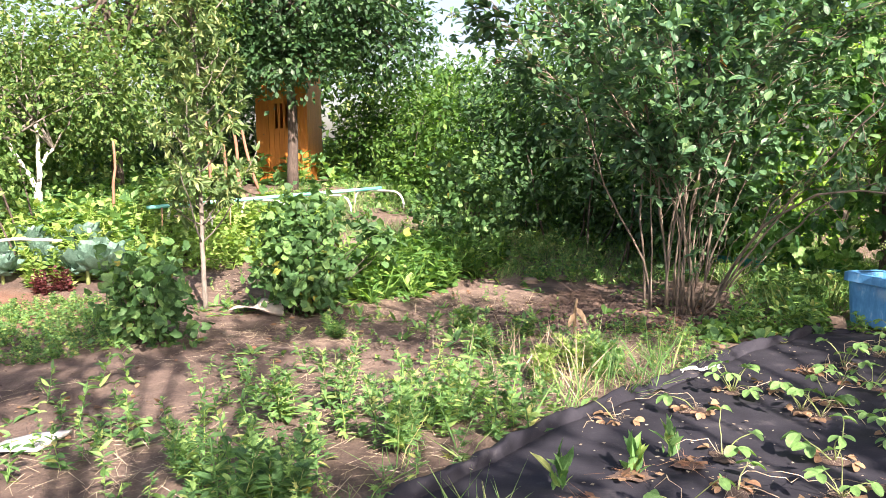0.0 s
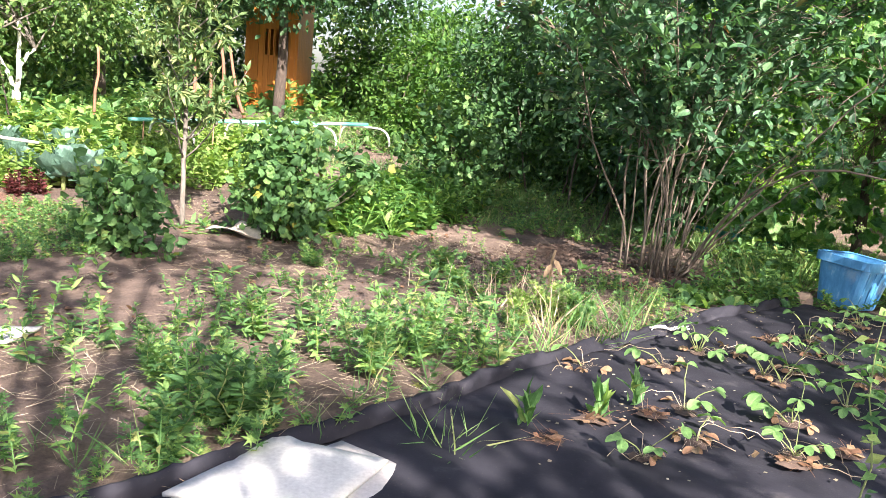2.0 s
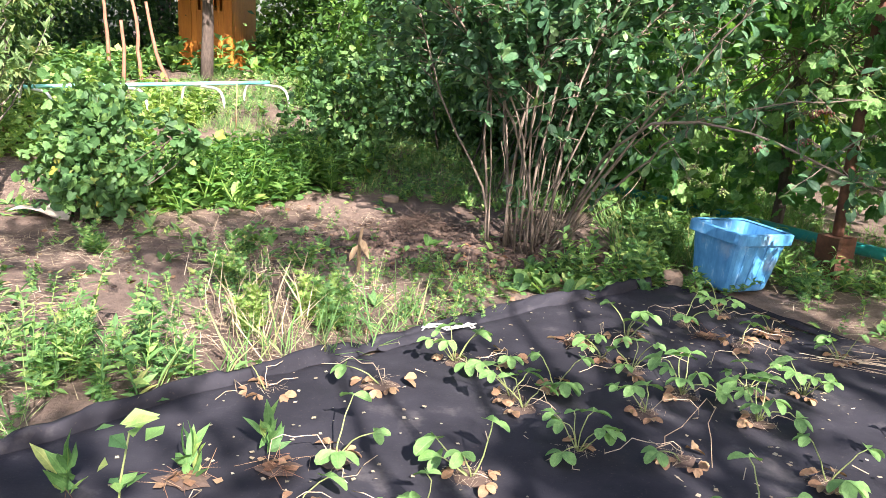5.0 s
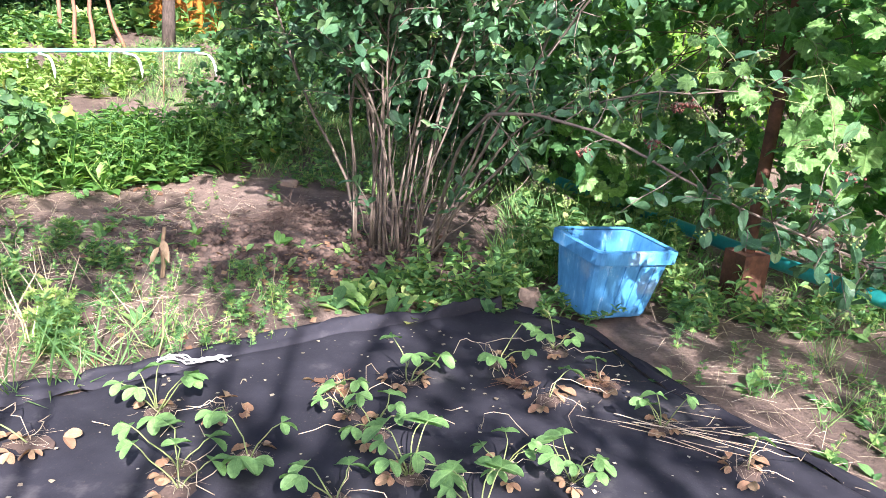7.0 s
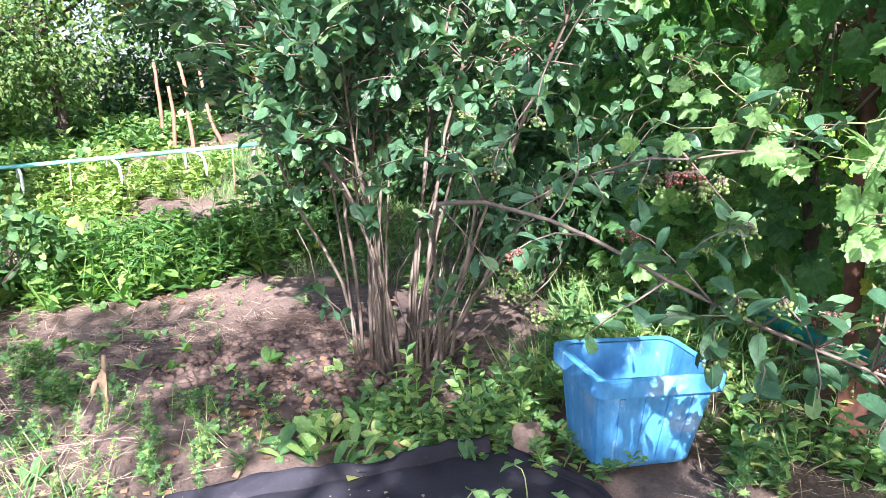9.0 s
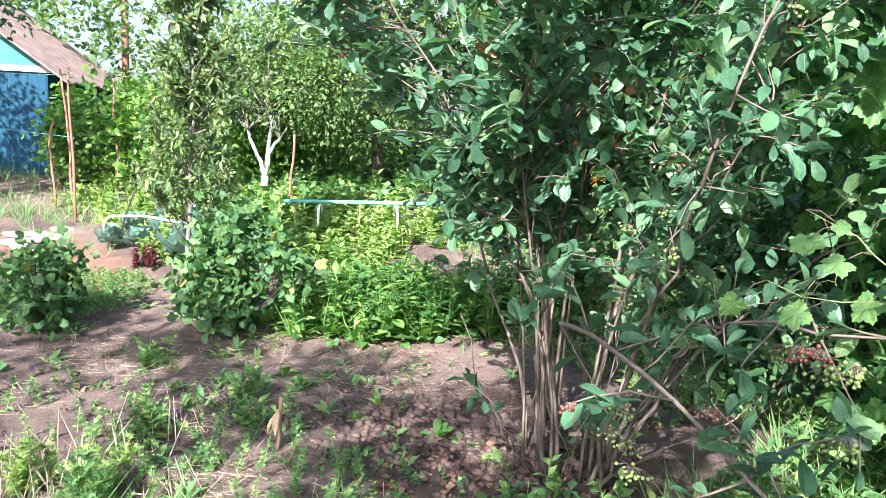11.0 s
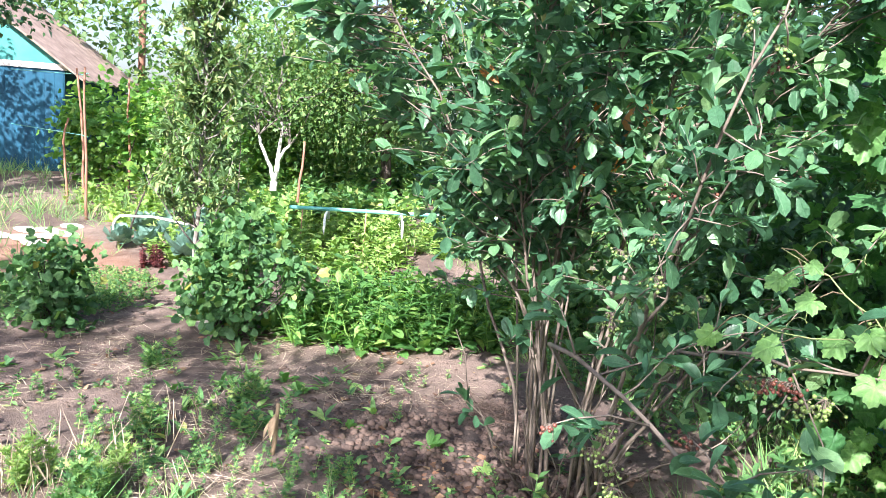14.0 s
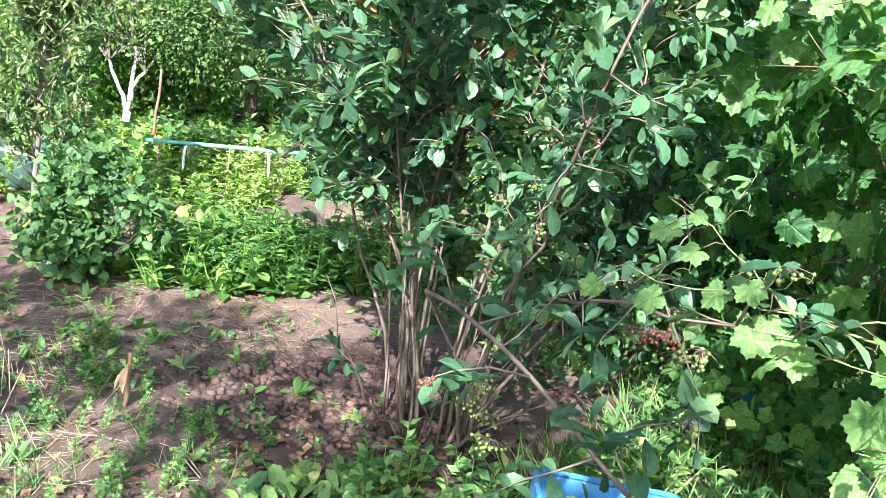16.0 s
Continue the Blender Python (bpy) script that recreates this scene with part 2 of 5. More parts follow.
def soil_material():
    """Dry trodden soil, with a darker dug patch by the shrub and reddish bare earth beside the cabbages."""
    m, nt, b = material("garden_soil")
    big, mid, fine = noise_node(nt, 1.1, 6, 0.65), noise_node(nt, 6, 6, 0.7), noise_node(nt, 60, 6, 0.75)
    dark = ramp(nt, mid, [(0.3, (0.09, 0.063, 0.053)), (0.7, (0.175, 0.128, 0.106))])
    dry = ramp(nt, mid, [(0.3, (0.19, 0.14, 0.115)), (0.7, (0.35, 0.265, 0.215))])
    col = mixed(nt, ramp(nt, big, [(0.42, (0, 0, 0)), (0.64, (1, 1, 1))]), dark, dry)

    def patch(x, y, rx, ry):
        tc, mp, ln = nt.nodes.new("ShaderNodeTexCoord"), nt.nodes.new("ShaderNodeMapping"), nt.nodes.new("ShaderNodeVectorMath")
        mp.inputs["Location"].default_value, mp.inputs["Scale"].default_value = (-x / rx, -y / ry, 0), (1 / rx, 1 / ry, 0)
        ln.operation = "LENGTH"
        nt.links.new(tc.outputs["Object"], mp.inputs[0])
        nt.links.new(mp.outputs[0], ln.inputs[0])
        add = nt.nodes.new("ShaderNodeMath")
        add.operation = "ADD"
        nt.links.new(ln.outputs["Value"], add.inputs[0])
        nt.links.new(mid, add.inputs[1])
        return add.outputs[0]

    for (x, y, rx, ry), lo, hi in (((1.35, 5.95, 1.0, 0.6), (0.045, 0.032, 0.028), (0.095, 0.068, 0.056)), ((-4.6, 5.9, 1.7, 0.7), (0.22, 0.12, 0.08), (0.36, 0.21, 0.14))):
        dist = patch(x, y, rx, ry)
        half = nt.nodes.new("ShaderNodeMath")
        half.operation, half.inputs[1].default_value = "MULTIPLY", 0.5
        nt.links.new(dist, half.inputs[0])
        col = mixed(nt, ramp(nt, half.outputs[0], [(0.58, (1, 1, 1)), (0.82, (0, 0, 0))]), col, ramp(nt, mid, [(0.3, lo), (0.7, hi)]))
    col = mixed(nt, 0.6, col, ramp(nt, fine, [(0.3, (0.5, 0.5, 0.5)), (0.7, (1.35, 1.32, 1.26))]), "MULTIPLY")
    nt.links.new(col, b.inputs["Base Color"])
    b.inputs["Roughness"].default_value = 0.95
    bumped(nt, b, fine, 1.0, 0.03)
    return m


def fabric_material():
    m, nt, b = material("black_weed_fabric")
    big, fine = noise_node(nt, 2.2, 6, 0.65), noise_node(nt, 70, 4, 0.7)
    col = ramp(nt, big, [(0.38, (0.018, 0.019, 0.026)), (0.58, (0.032, 0.033, 0.043)), (0.78, (0.14, 0.133, 0.136))])
    specks = ramp(nt, fine, [(0.62, (0, 0, 0)), (0.74, (1, 1, 1))])
    col = mixed(nt, specks, col, (0.07, 0.06, 0.055))
    nt.links.new(col, b.inputs["Base Color"])
    b.inputs["Roughness"].default_value = 0.8
    b.inputs["Specular IOR Level"].default_value = 0.2
    bumped(nt, b, fine, 0.5, 0.003)
    return m


def tub_material():
    m, nt, b = material("scuffed_blue_plastic")
    big, mid = noise_node(nt, 4, 5), noise_node(nt, 22, 4, 0.7, stretch=(1, 1, 0.35))
    col = ramp(nt, mid, [(0.3, (0.035, 0.19, 0.42)), (0.6, (0.08, 0.3, 0.57)), (0.78, (0.36, 0.55, 0.7))])
    col = mixed(nt, ramp(nt, big, [(0.56, (0, 0, 0)), (0.75, (0.6, 0.6, 0.6))]), col, (0.5, 0.58, 0.62))
    nt.links.new(col, b.inputs["Base Color"])
    b.inputs["Roughness"].default_value = 0.5
    bumped(nt, b, mid, 0.2, 0.003)
    return m


SOIL, FABRIC, TUB = soil_material(), fabric_material(), tub_material()


# ---- shape helpers ----
RNG = np.random.default_rng(7)


def height(x, y):
    """The ground: level round the beds, rising gently to the back and to the left."""
    s = np.asarray(y, float) - 0.4 * np.asarray(x, float) - 7.2
    h = 0.14 * np.log1p(np.exp(np.minimum(s * 3, 40))) / 3 + 0.14 * np.maximum(s - 40 / 3, 0)
    return 1.3 * np.tanh(h / 1.3)


def bumps(x, y):
    x, y = np.asarray(x, float), np.asarray(y, float)
    w = np.sin(1.7 * x + 0.6 * np.sin(1.3 * y)) * np.sin(1.5 * y + 1.1 * np.sin(0.9 * x + 2)) * 0.022
    return w + 0.009 * np.sin(5.1 * x + 2 * np.sin(3.3 * y)) * np.sin(4.7 * y + 1.7 * np.sin(2.9 * x))


def in_bed(x, y):
    """Inside the sheet of weed fabric."""
    return (np.asarray(y) < np.interp(x, [-2.0, -1.0, -0.48, 0.05, 0.73, 1.16, 1.78, 2.51, 2.97, 3.29, 3.74, 4.1, 4.4, 4.7, 4.8],
                                      [0.9, 1.85, 2.37, 3.0, 3.72, 4.09, 4.72, 5.3, 5.08, 4.59, 4.09, 3.7, 3.2, 2.2, -2.0])) & (np.asarray(x) > -2.3) & (np.asarray(x) < 4.75)


def ground_z(x, y):
    return height(x, y) + np.where(in_bed(x, y), 0.0, bumps(x, y))


def unit(v):
    return v / np.maximum(np.linalg.norm(v, axis=-1, keepdims=True), 1e-9)


def template(outline, fold=0.0, droop=0.0):
    """A leaf from half an outline (x, y): a midrib with two bent halves, as triangles."""
    ys = [p[1] for p in outline]
    v, t = [(0, y, -droop * y * y) for y in ys], []
    k = len(ys)
    for sgn in (1, -1):
        o = len(v)
        v += [(sgn * x, y, fold * x - droop * y * y) for x, y in outline[1:-1]]
        rim = [0] + list(range(o, o + k - 2)) + [k - 1]
        for i in range(k - 1):
            a, b, c, d = i, i + 1, rim[i + 1], rim[i]
            for tri in ((a, b, c), (a, c, d)):
                if len(set(tri)) == 3:
                    t.append(tri if sgn < 0 else tri[::-1])
    return np.array(v, float), np.array(t, int)


def lobed(radii, cup=0.08):
    """A lobed leaf as a fan about its middle; radii run round from the stalk."""
    n = len(radii)
    v = [(0, 0.42, 0.03)]
    for i, r in enumerate(radii):
        a = -math.pi / 2 + 2 * math.pi * i / n
        v.append((r * math.cos(a), 0.42 + r * math.sin(a), -cup * r * (1 + 0.6 * math.sin(3 * a))))
    return np.array(v, float), np.array([(0, 1 + i, 1 + (i + 1) % n) for i in range(n)], int)


def ribbed(radii, cup=0.13, rib=0.03):
    """A broad lobed leaf with an inner ring: sunk along the five main veins, raised between them, its rim curled down."""
    n, v, t = len(radii), [(0, 0.4, 0.0)], []
    for q, down in ((0.55, 0.15), (1.0, 1.0)):
        for i, r in enumerate(radii):
            a = -math.pi / 2 + 2 * math.pi * i / n
            z = -cup * down * r * (1 + 0.5 * math.sin(3 * a + 0.7)) - rib * math.cos(6 * (a - math.pi / 2)) * (1.3 - 0.5 * down)
            v.append((q * r * math.cos(a), 0.4 + q * r * math.sin(a), z))
    for i in range(n):
        j = (i + 1) % n
        t += [(0, 1 + i, 1 + j), (1 + i, 1 + n + i, 1 + n + j), (1 + i, 1 + n + j, 1 + j)]
    return np.array(v, float), np.array(t, int)


OVAL = template([(0, 0), (0.09, 0.14), (0.19, 0.38), (0.255, 0.64), (0.19, 0.87), (0, 1)], 0.36, 0.2)
LANCE = template([(0, 0), (0.15, 0.3), (0.13, 0.65), (0, 1)], 0.3, 0.25)
SMALL = template([(0, 0), (0.3, 0.45), (0, 1)], 0.3, 0.1)
BLADE = template([(0, 0), (0.016, 0.4), (0, 1)], 0.2, 0.4)
STALK = template([(0, 0), (0.012, 0.05), (0.008, 0.9), (0, 1)], 0.5, 0.02)
BROAD = template([(0, 0), (0.06, 0.15), (0.2, 0.4), (0.22, 0.7), (0, 1)], 0.35, 0.35)


def vine_outline(n=38):
    """Five broad toothed lobes and an open notch at the stalk."""
    out = []
    for i in range(n):
        a = 360 * i / n
        lobe = max(math.exp(-((a - c) / w) ** 2) * h for c, w, h in ((180, 27, 0.23), (120, 25, 0.18), (240, 25, 0.18), (58, 28, 0.16), (302, 28, 0.16)))
        out.append((0.37 + lobe) * (1.06 if i % 2 else 0.93) * (0.45 if i == 0 else 1))
    return out


VINE = ribbed(vine_outline(), 0.16, 0.028)
CURR = lobed([0.25, 0.45, 0.5, 0.36, 0.46, 0.5, 0.62, 0.5, 0.46, 0.36, 0.5, 0.45], 0.2)
CUT = lobed([0.12, 0.3, 0.14, 0.42, 0.16, 0.5, 0.18, 0.58, 0.18, 0.5, 0.16, 0.42, 0.14, 0.3], 0.1)
CHIP = (np.array([(-0.5, 0, 0), (0.5, 0, 0), (0.35, 1, 0.1), (-0.4, 0.9, 0.15)], float), np.array([(0, 1, 2), (0, 2, 3)], int))


class Shape:
    """Collects triangles from many small pieces and turns them into one mesh."""

    def __init__(self):
        self.v, self.t, self.c, self.n = [], [], [], 0

    def add(self, v, t, leaf=None):
        """leaf: for each vertex, its place on its leaf (across, along), which the veins follow."""
        self.v.append(np.asarray(v, float).reshape(-1, 3))
        self.c.append(np.full((len(self.v[-1]), 2), 9.0) if leaf is None else leaf)
        self.t.append(np.asarray(t, int).reshape(-1, 3) + self.n)
        self.n += len(self.v[-1])
        return self

    def leaves(self, tpl, p, d, n, s):
        v, t = tpl
        p, s = np.asarray(p, float), np.broadcast_to(s, (len(p),))
        d = unit(np.asarray(d, float))
        x = unit(np.cross(d, n))
        z = np.cross(x, d)
        w = p[:, None] + s[:, None, None] * (v[None, :, 0:1] * x[:, None] + v[None, :, 1:2] * d[:, None] + v[None, :, 2:3] * z[:, None])
        return self.add(w, t[None] + (np.arange(len(p)) * len(v))[:, None, None], np.tile(v[:, :2], (len(p), 1)))

    def tube(self, pts, radii, sides=6):
        pts = np.asarray(pts, float)
        radii = np.broadcast_to(radii, (len(pts),))
        tan = unit(np.gradient(pts, axis=0))
        ref = np.array((0.0, 0.0, 1.0)) if abs(tan[:, 2]).mean() < 0.8 else np.array((1.0, 0.0, 0.0))
        a = unit(np.cross(tan, ref))
        b = np.cross(tan, a)
        ang = np.arange(sides) * 2 * math.pi / sides
        v = pts[:, None] + radii[:, None, None] * (np.cos(ang)[None, :, None] * a[:, None] + np.sin(ang)[None, :, None] * b[:, None])
        v = np.concatenate([v.reshape(-1, 3), pts[:1], pts[-1:]])
        k, t = len(pts), []
        for i in range(k - 1):
            for j in range(sides):
                q, r = i * sides + j, i * sides + (j + 1) % sides
                t += [(q, r, r + sides), (q, r + sides, q + sides)]
        for j in range(sides):
            t += [(k * sides, (j + 1) % sides, j), (k * sides + 1, (k - 1) * sides + j, (k - 1) * sides + (j + 1) % sides)]
        return self.add(v, t)

    def box(self, lo, hi, m=None):
        v = np.array([(x, y, z) for x in (lo[0], hi[0]) for y in (lo[1], hi[1]) for z in (lo[2], hi[2])], float)
        if m is not None:
            v = np.array([tuple(m @ Vector(p)) for p in v])
        f = [(0, 1, 3, 2), (4, 6, 7, 5), (0, 4, 5, 1), (2, 3, 7, 6), (0, 2, 6, 4), (1, 5, 7, 3)]
        return self.add(v, [t for a, b, c, d in f for t in ((a, b, c), (a, c, d))])

    def mesh(self, name, mat, soft=True):
        v, t = np.concatenate(self.v), np.concatenate(self.t)
        me = bpy.data.meshes.new(name)
        me.vertices.add(len(v))
        me.vertices.foreach_set("co", v.astype(np.float32).ravel())
        me.loops.add(3 * len(t))
        me.loops.foreach_set("vertex_index", t.astype(np.int32).ravel())
        me.polygons.add(len(t))
        me.polygons.foreach_set("loop_start", np.arange(0, 3 * len(t), 3, dtype=np.int32))
        me.polygons.foreach_set("use_smooth", np.full(len(t), soft))
        c = np.concatenate(self.c)
        if (c < 8).any():
            place = me.attributes.new("leaf_place", "FLOAT_VECTOR", "POINT")
            place.data.foreach_set("vector", np.column_stack([c, np.zeros(len(c))]).astype(np.float32).ravel())
        me.update(calc_edges=True)
        me.materials.append(mat)
        return me

    def put(self, name, mat, parent=None, soft=True, label=""):
        ob = new(name, self.mesh(name, mat, soft))
        if parent:
            ob.parent = parent
        if label:
            tagged(ob, label)
        return ob


def thing(name, label, category, group="", at=None):
    ob = tagged(new(name), label, category, group)
    if at is not None:
        ob.location = at
    return ob


def rand_dirs(n, up=0.0):
    d = RNG.normal(size=(n, 3))
    d[:, 2] += up
    return unit(d)


def bent(a, b, sag=0.0, wob=0.05, k=7):
    """Points of a slightly crooked line from a to b that bows upwards by sag."""
    a, b = np.asarray(a, float), np.asarray(b, float)
    u = np.linspace(0, 1, k)[:, None]
    w = np.cumsum(RNG.normal(size=(k, 3)) * wob / k ** 0.5, axis=0) * np.sin(u * math.pi) ** 0.7
    return a + (b - a) * u + w + np.array((0, 0, 1)) * sag * 4 * u * (1 - u)


# ---- ground ----
def axis(lo, hi, step, far):
    near = np.arange(lo, hi + step, step)
    out = np.geomspace(step, far, 22).cumsum()
    return np.concatenate([(lo - out)[::-1], near, near[-1] + out])


def build_ground():
    xs, ys = axis(-9, 7, 0.08, 120), axis(-2, 15, 0.08, 120)
    gx, gy = np.meshgrid(xs, ys)
    z = ground_z(gx, gy)
    dug = np.exp(-(((gx - 1.3) / 0.75) ** 2 + ((gy - 6.0) / 0.55) ** 2))
    z = z + dug * RNG.normal(size=z.shape) * 0.012 + RNG.normal(size=z.shape) * 0.003
    z = z - 0.02 * in_bed(gx, gy)
    ny, nx = gx.shape
    i = np.arange(ny * nx).reshape(ny, nx)
    a, b, c, d = i[:-1, :-1].ravel(), i[:-1, 1:].ravel(), i[1:, 1:].ravel(), i[1:, :-1].ravel()
    s = Shape().add(np.stack([gx, gy, z], -1), np.concatenate([np.stack([a, b, c], 1), np.stack([a, c, d], 1)]))
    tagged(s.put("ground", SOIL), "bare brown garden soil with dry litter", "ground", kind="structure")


build_ground()


def resample(pts, n):
    pts = np.asarray(pts, float)
    d = np.concatenate([[0], np.cumsum(np.linalg.norm(np.diff(pts, axis=0), axis=1))])
    u = np.linspace(0, d[-1], n)
    return np.stack([np.interp(u, d, pts[:, k]) for k in range(pts.shape[1])], 1)


LEFT_EDGE = [(2.51, 5.3), (1.78, 4.72), (1.16, 4.09), (0.73, 3.72), (0.35, 3.34), (0.05, 3.0), (-0.21, 2.68), (-0.48, 2.37), (-1.0, 1.85), (-2.0, 0.9)]
RIGHT_EDGE = [(2.6, 5.31), (2.97, 5.08), (3.29, 4.59), (3.51, 4.31), (3.74, 4.09), (4.1, 3.7), (4.4, 3.2), (4.7, 2.2), (4.5, 0.0), (3.5, -1.5)]


def build_fabric():
    sheet = thing("weed_fabric", "black weed-control fabric laid flat over the strawberry bed", "ground fabric")
    n, k = 150, 90
    l, r = resample(LEFT_EDGE, n), resample(RIGHT_EDGE, n)
    u = np.linspace(0, 1, k)
    g = l[:, None] * (1 - u[None, :, None]) + r[:, None] * u[None, :, None]
    g[:, 0] += RNG.normal(size=(n, 2)) * 0.008
    x, y = g[..., 0], g[..., 1]
    z = height(x, y) + 0.012 + 0.012 * np.sin(3.1 * x + 2 * np.sin(1.9 * y)) * np.sin(2.3 * y - x) + 0.004 * np.sin(17 * x + 9 * y + 3 * np.sin(5 * y))
    z = z + 0.012
    edge = np.minimum(u, 1 - u)[None] * np.linalg.norm(l - r, axis=1)[:, None]
    z = z - 0.018 * np.exp(-edge / 0.03)
    i = np.arange(n * k).reshape(n, k)
    a, b, c, d = i[:-1, :-1].ravel(), i[:-1, 1:].ravel(), i[1:, 1:].ravel(), i[1:, :-1].ravel()
    Shape().add(np.stack([x, y, z], -1), np.concatenate([np.stack([a, c, b], 1), np.stack([a, d, c], 1)])).put("sheet", FABRIC, sheet)
    for pts, wide, tall in ((LEFT_EDGE, 0.04, 0.06), (RIGHT_EDGE, 0.03, 0.025)):
        c = resample(pts, 160)
        t = unit(np.gradient(c, axis=0))
        side = np.stack([t[:, 1], -t[:, 0]], 1)
        ph = np.cumsum(RNG.normal(size=160) * 0.35)
        w = wide * (1 + 0.3 * np.sin(ph))
        prof = []
        for q in np.linspace(0, math.pi, 7):
            off = np.cos(q) * w + 0.02 * np.sin(ph * 0.7)
            zz = 0.012 + np.sin(q) ** 0.6 * tall * (0.75 + 0.4 * np.sin(ph * 1.3 + q)) + 0.008 * np.sin(ph * 3.1 + 4 * q)
            prof.append(np.stack([c[:, 0] + side[:, 0] * off, c[:, 1] + side[:, 1] * off, height(c[:, 0], c[:, 1]) + zz], 1))
        g = np.stack(prof, 1)
        i = np.arange(g.shape[0] * 7).reshape(-1, 7)
        a, b, cc, d = i[:-1, :-1].ravel(), i[:-1, 1:].ravel(), i[1:, 1:].ravel(), i[1:, :-1].ravel()
        Shape().add(g, np.concatenate([np.stack([a, b, cc], 1), np.stack([a, cc, d], 1)])).put("rolled_edge", FABRIC, sheet)


build_fabric()


# ---- trees, hedges and shrubs ----
def crown(shape, tpl, blobs, clumps, per, spread, size, hang=-0.2, flat=0.8):
    """Leaves in clumps through ellipsoids (x, y, z, rx, ry, rz); gives back the clumps' middles."""
    blobs = np.asarray(blobs, float)
    vol = blobs[:, 3:].prod(1) ** 0.75
    pick = RNG.choice(len(blobs), clumps, p=vol / vol.sum())
    d = rand_dirs(clumps)
    rad = RNG.uniform(0.25, 1.0, clumps)[:, None] ** 0.5 * RNG.uniform(0.85, 1.12, (clumps, 1))
    mid = blobs[pick, :3] + d * rad * blobs[pick, 3:]
    mid[:, 2] = np.maximum(mid[:, 2], ground_z(mid[:, 0], mid[:, 1]) + 0.06)
    n = clumps * per
    own = np.repeat(np.arange(clumps), per)
    p = mid[own] + RNG.normal(size=(n, 3)) * spread * RNG.uniform(0.5, 1.3, clumps)[own][:, None]
    p[:, 2] = np.maximum(p[:, 2], ground_z(p[:, 0], p[:, 1]) + 0.03)
    out = unit(p - blobs[pick, :3][own]) * 0.6 + RNG.normal(size=(n, 3)) * 0.7
    out[:, 2] += hang
    nrm = RNG.normal(size=(n, 3)) * (1 - flat) + np.array((0, 0, flat)) + 0.25 * unit(p - blobs[pick, :3][own]) + RNG.normal(size=(n, 3)) * 0.3
    shape.leaves(tpl, p, out, nrm, size * RNG.uniform(0.6, 1.25, n))
    return mid


def tree(name, label, base, top, radius, blobs, leaf, tpl, size, clumps, per, spread, bark=BARK, bare=0.55, lean=(0, 0), group="", nlimbs=14, category="tree"):
    x, y = base
    z = float(ground_z(x, y))
    ob = thing(name, label, category, group)
    f = Shape()
    mid = crown(f, tpl, blobs, clumps, per, spread, size)
    f.put("crown", leaf, ob)
    w = Shape()
    tip = np.array((x + lean[0], y + lean[1], top))
    pts = bent((x, y, z - 0.05), tip, 0, 0.1, 10)
    w.tube(pts, np.linspace(radius * 1.15, radius * 0.3, 10), 9)
    for q in mid[RNG.choice(len(mid), min(nlimbs, len(mid)), replace=False)]:
        u = RNG.uniform(bare, 0.95)
        s = pts[int(u * 9)]
        w.tube(bent(s, q, 0.05, 0.15, 6), np.linspace(radius * 0.42, radius * 0.08, 6), 5)
    w.put("trunk", bark, ob)
    return ob


def hedge(name, label, blobs, leaf, tpl, size, clumps, per, spread, canes=40, bark=BARK, kind="", category="hedge"):
    ob = tagged(thing(name, label, category), kind=kind)
    f = Shape()
    mid = crown(f, tpl, blobs, clumps, per, spread, size)
    f.put("foliage", leaf, ob)
    w = Shape()
    for q in mid[RNG.choice(len(mid), min(canes, len(mid)), replace=False)]:
        bx, by = q[0] + RNG.normal() * 0.25, q[1] + RNG.normal() * 0.25
        w.tube(bent((bx, by, float(ground_z(bx, by)) - 0.03), q, 0.03, 0.08, 6), np.linspace(0.014, 0.004, 6), 4)
    tagged(w.put("cane", bark, ob), kind="stuff")
    return ob


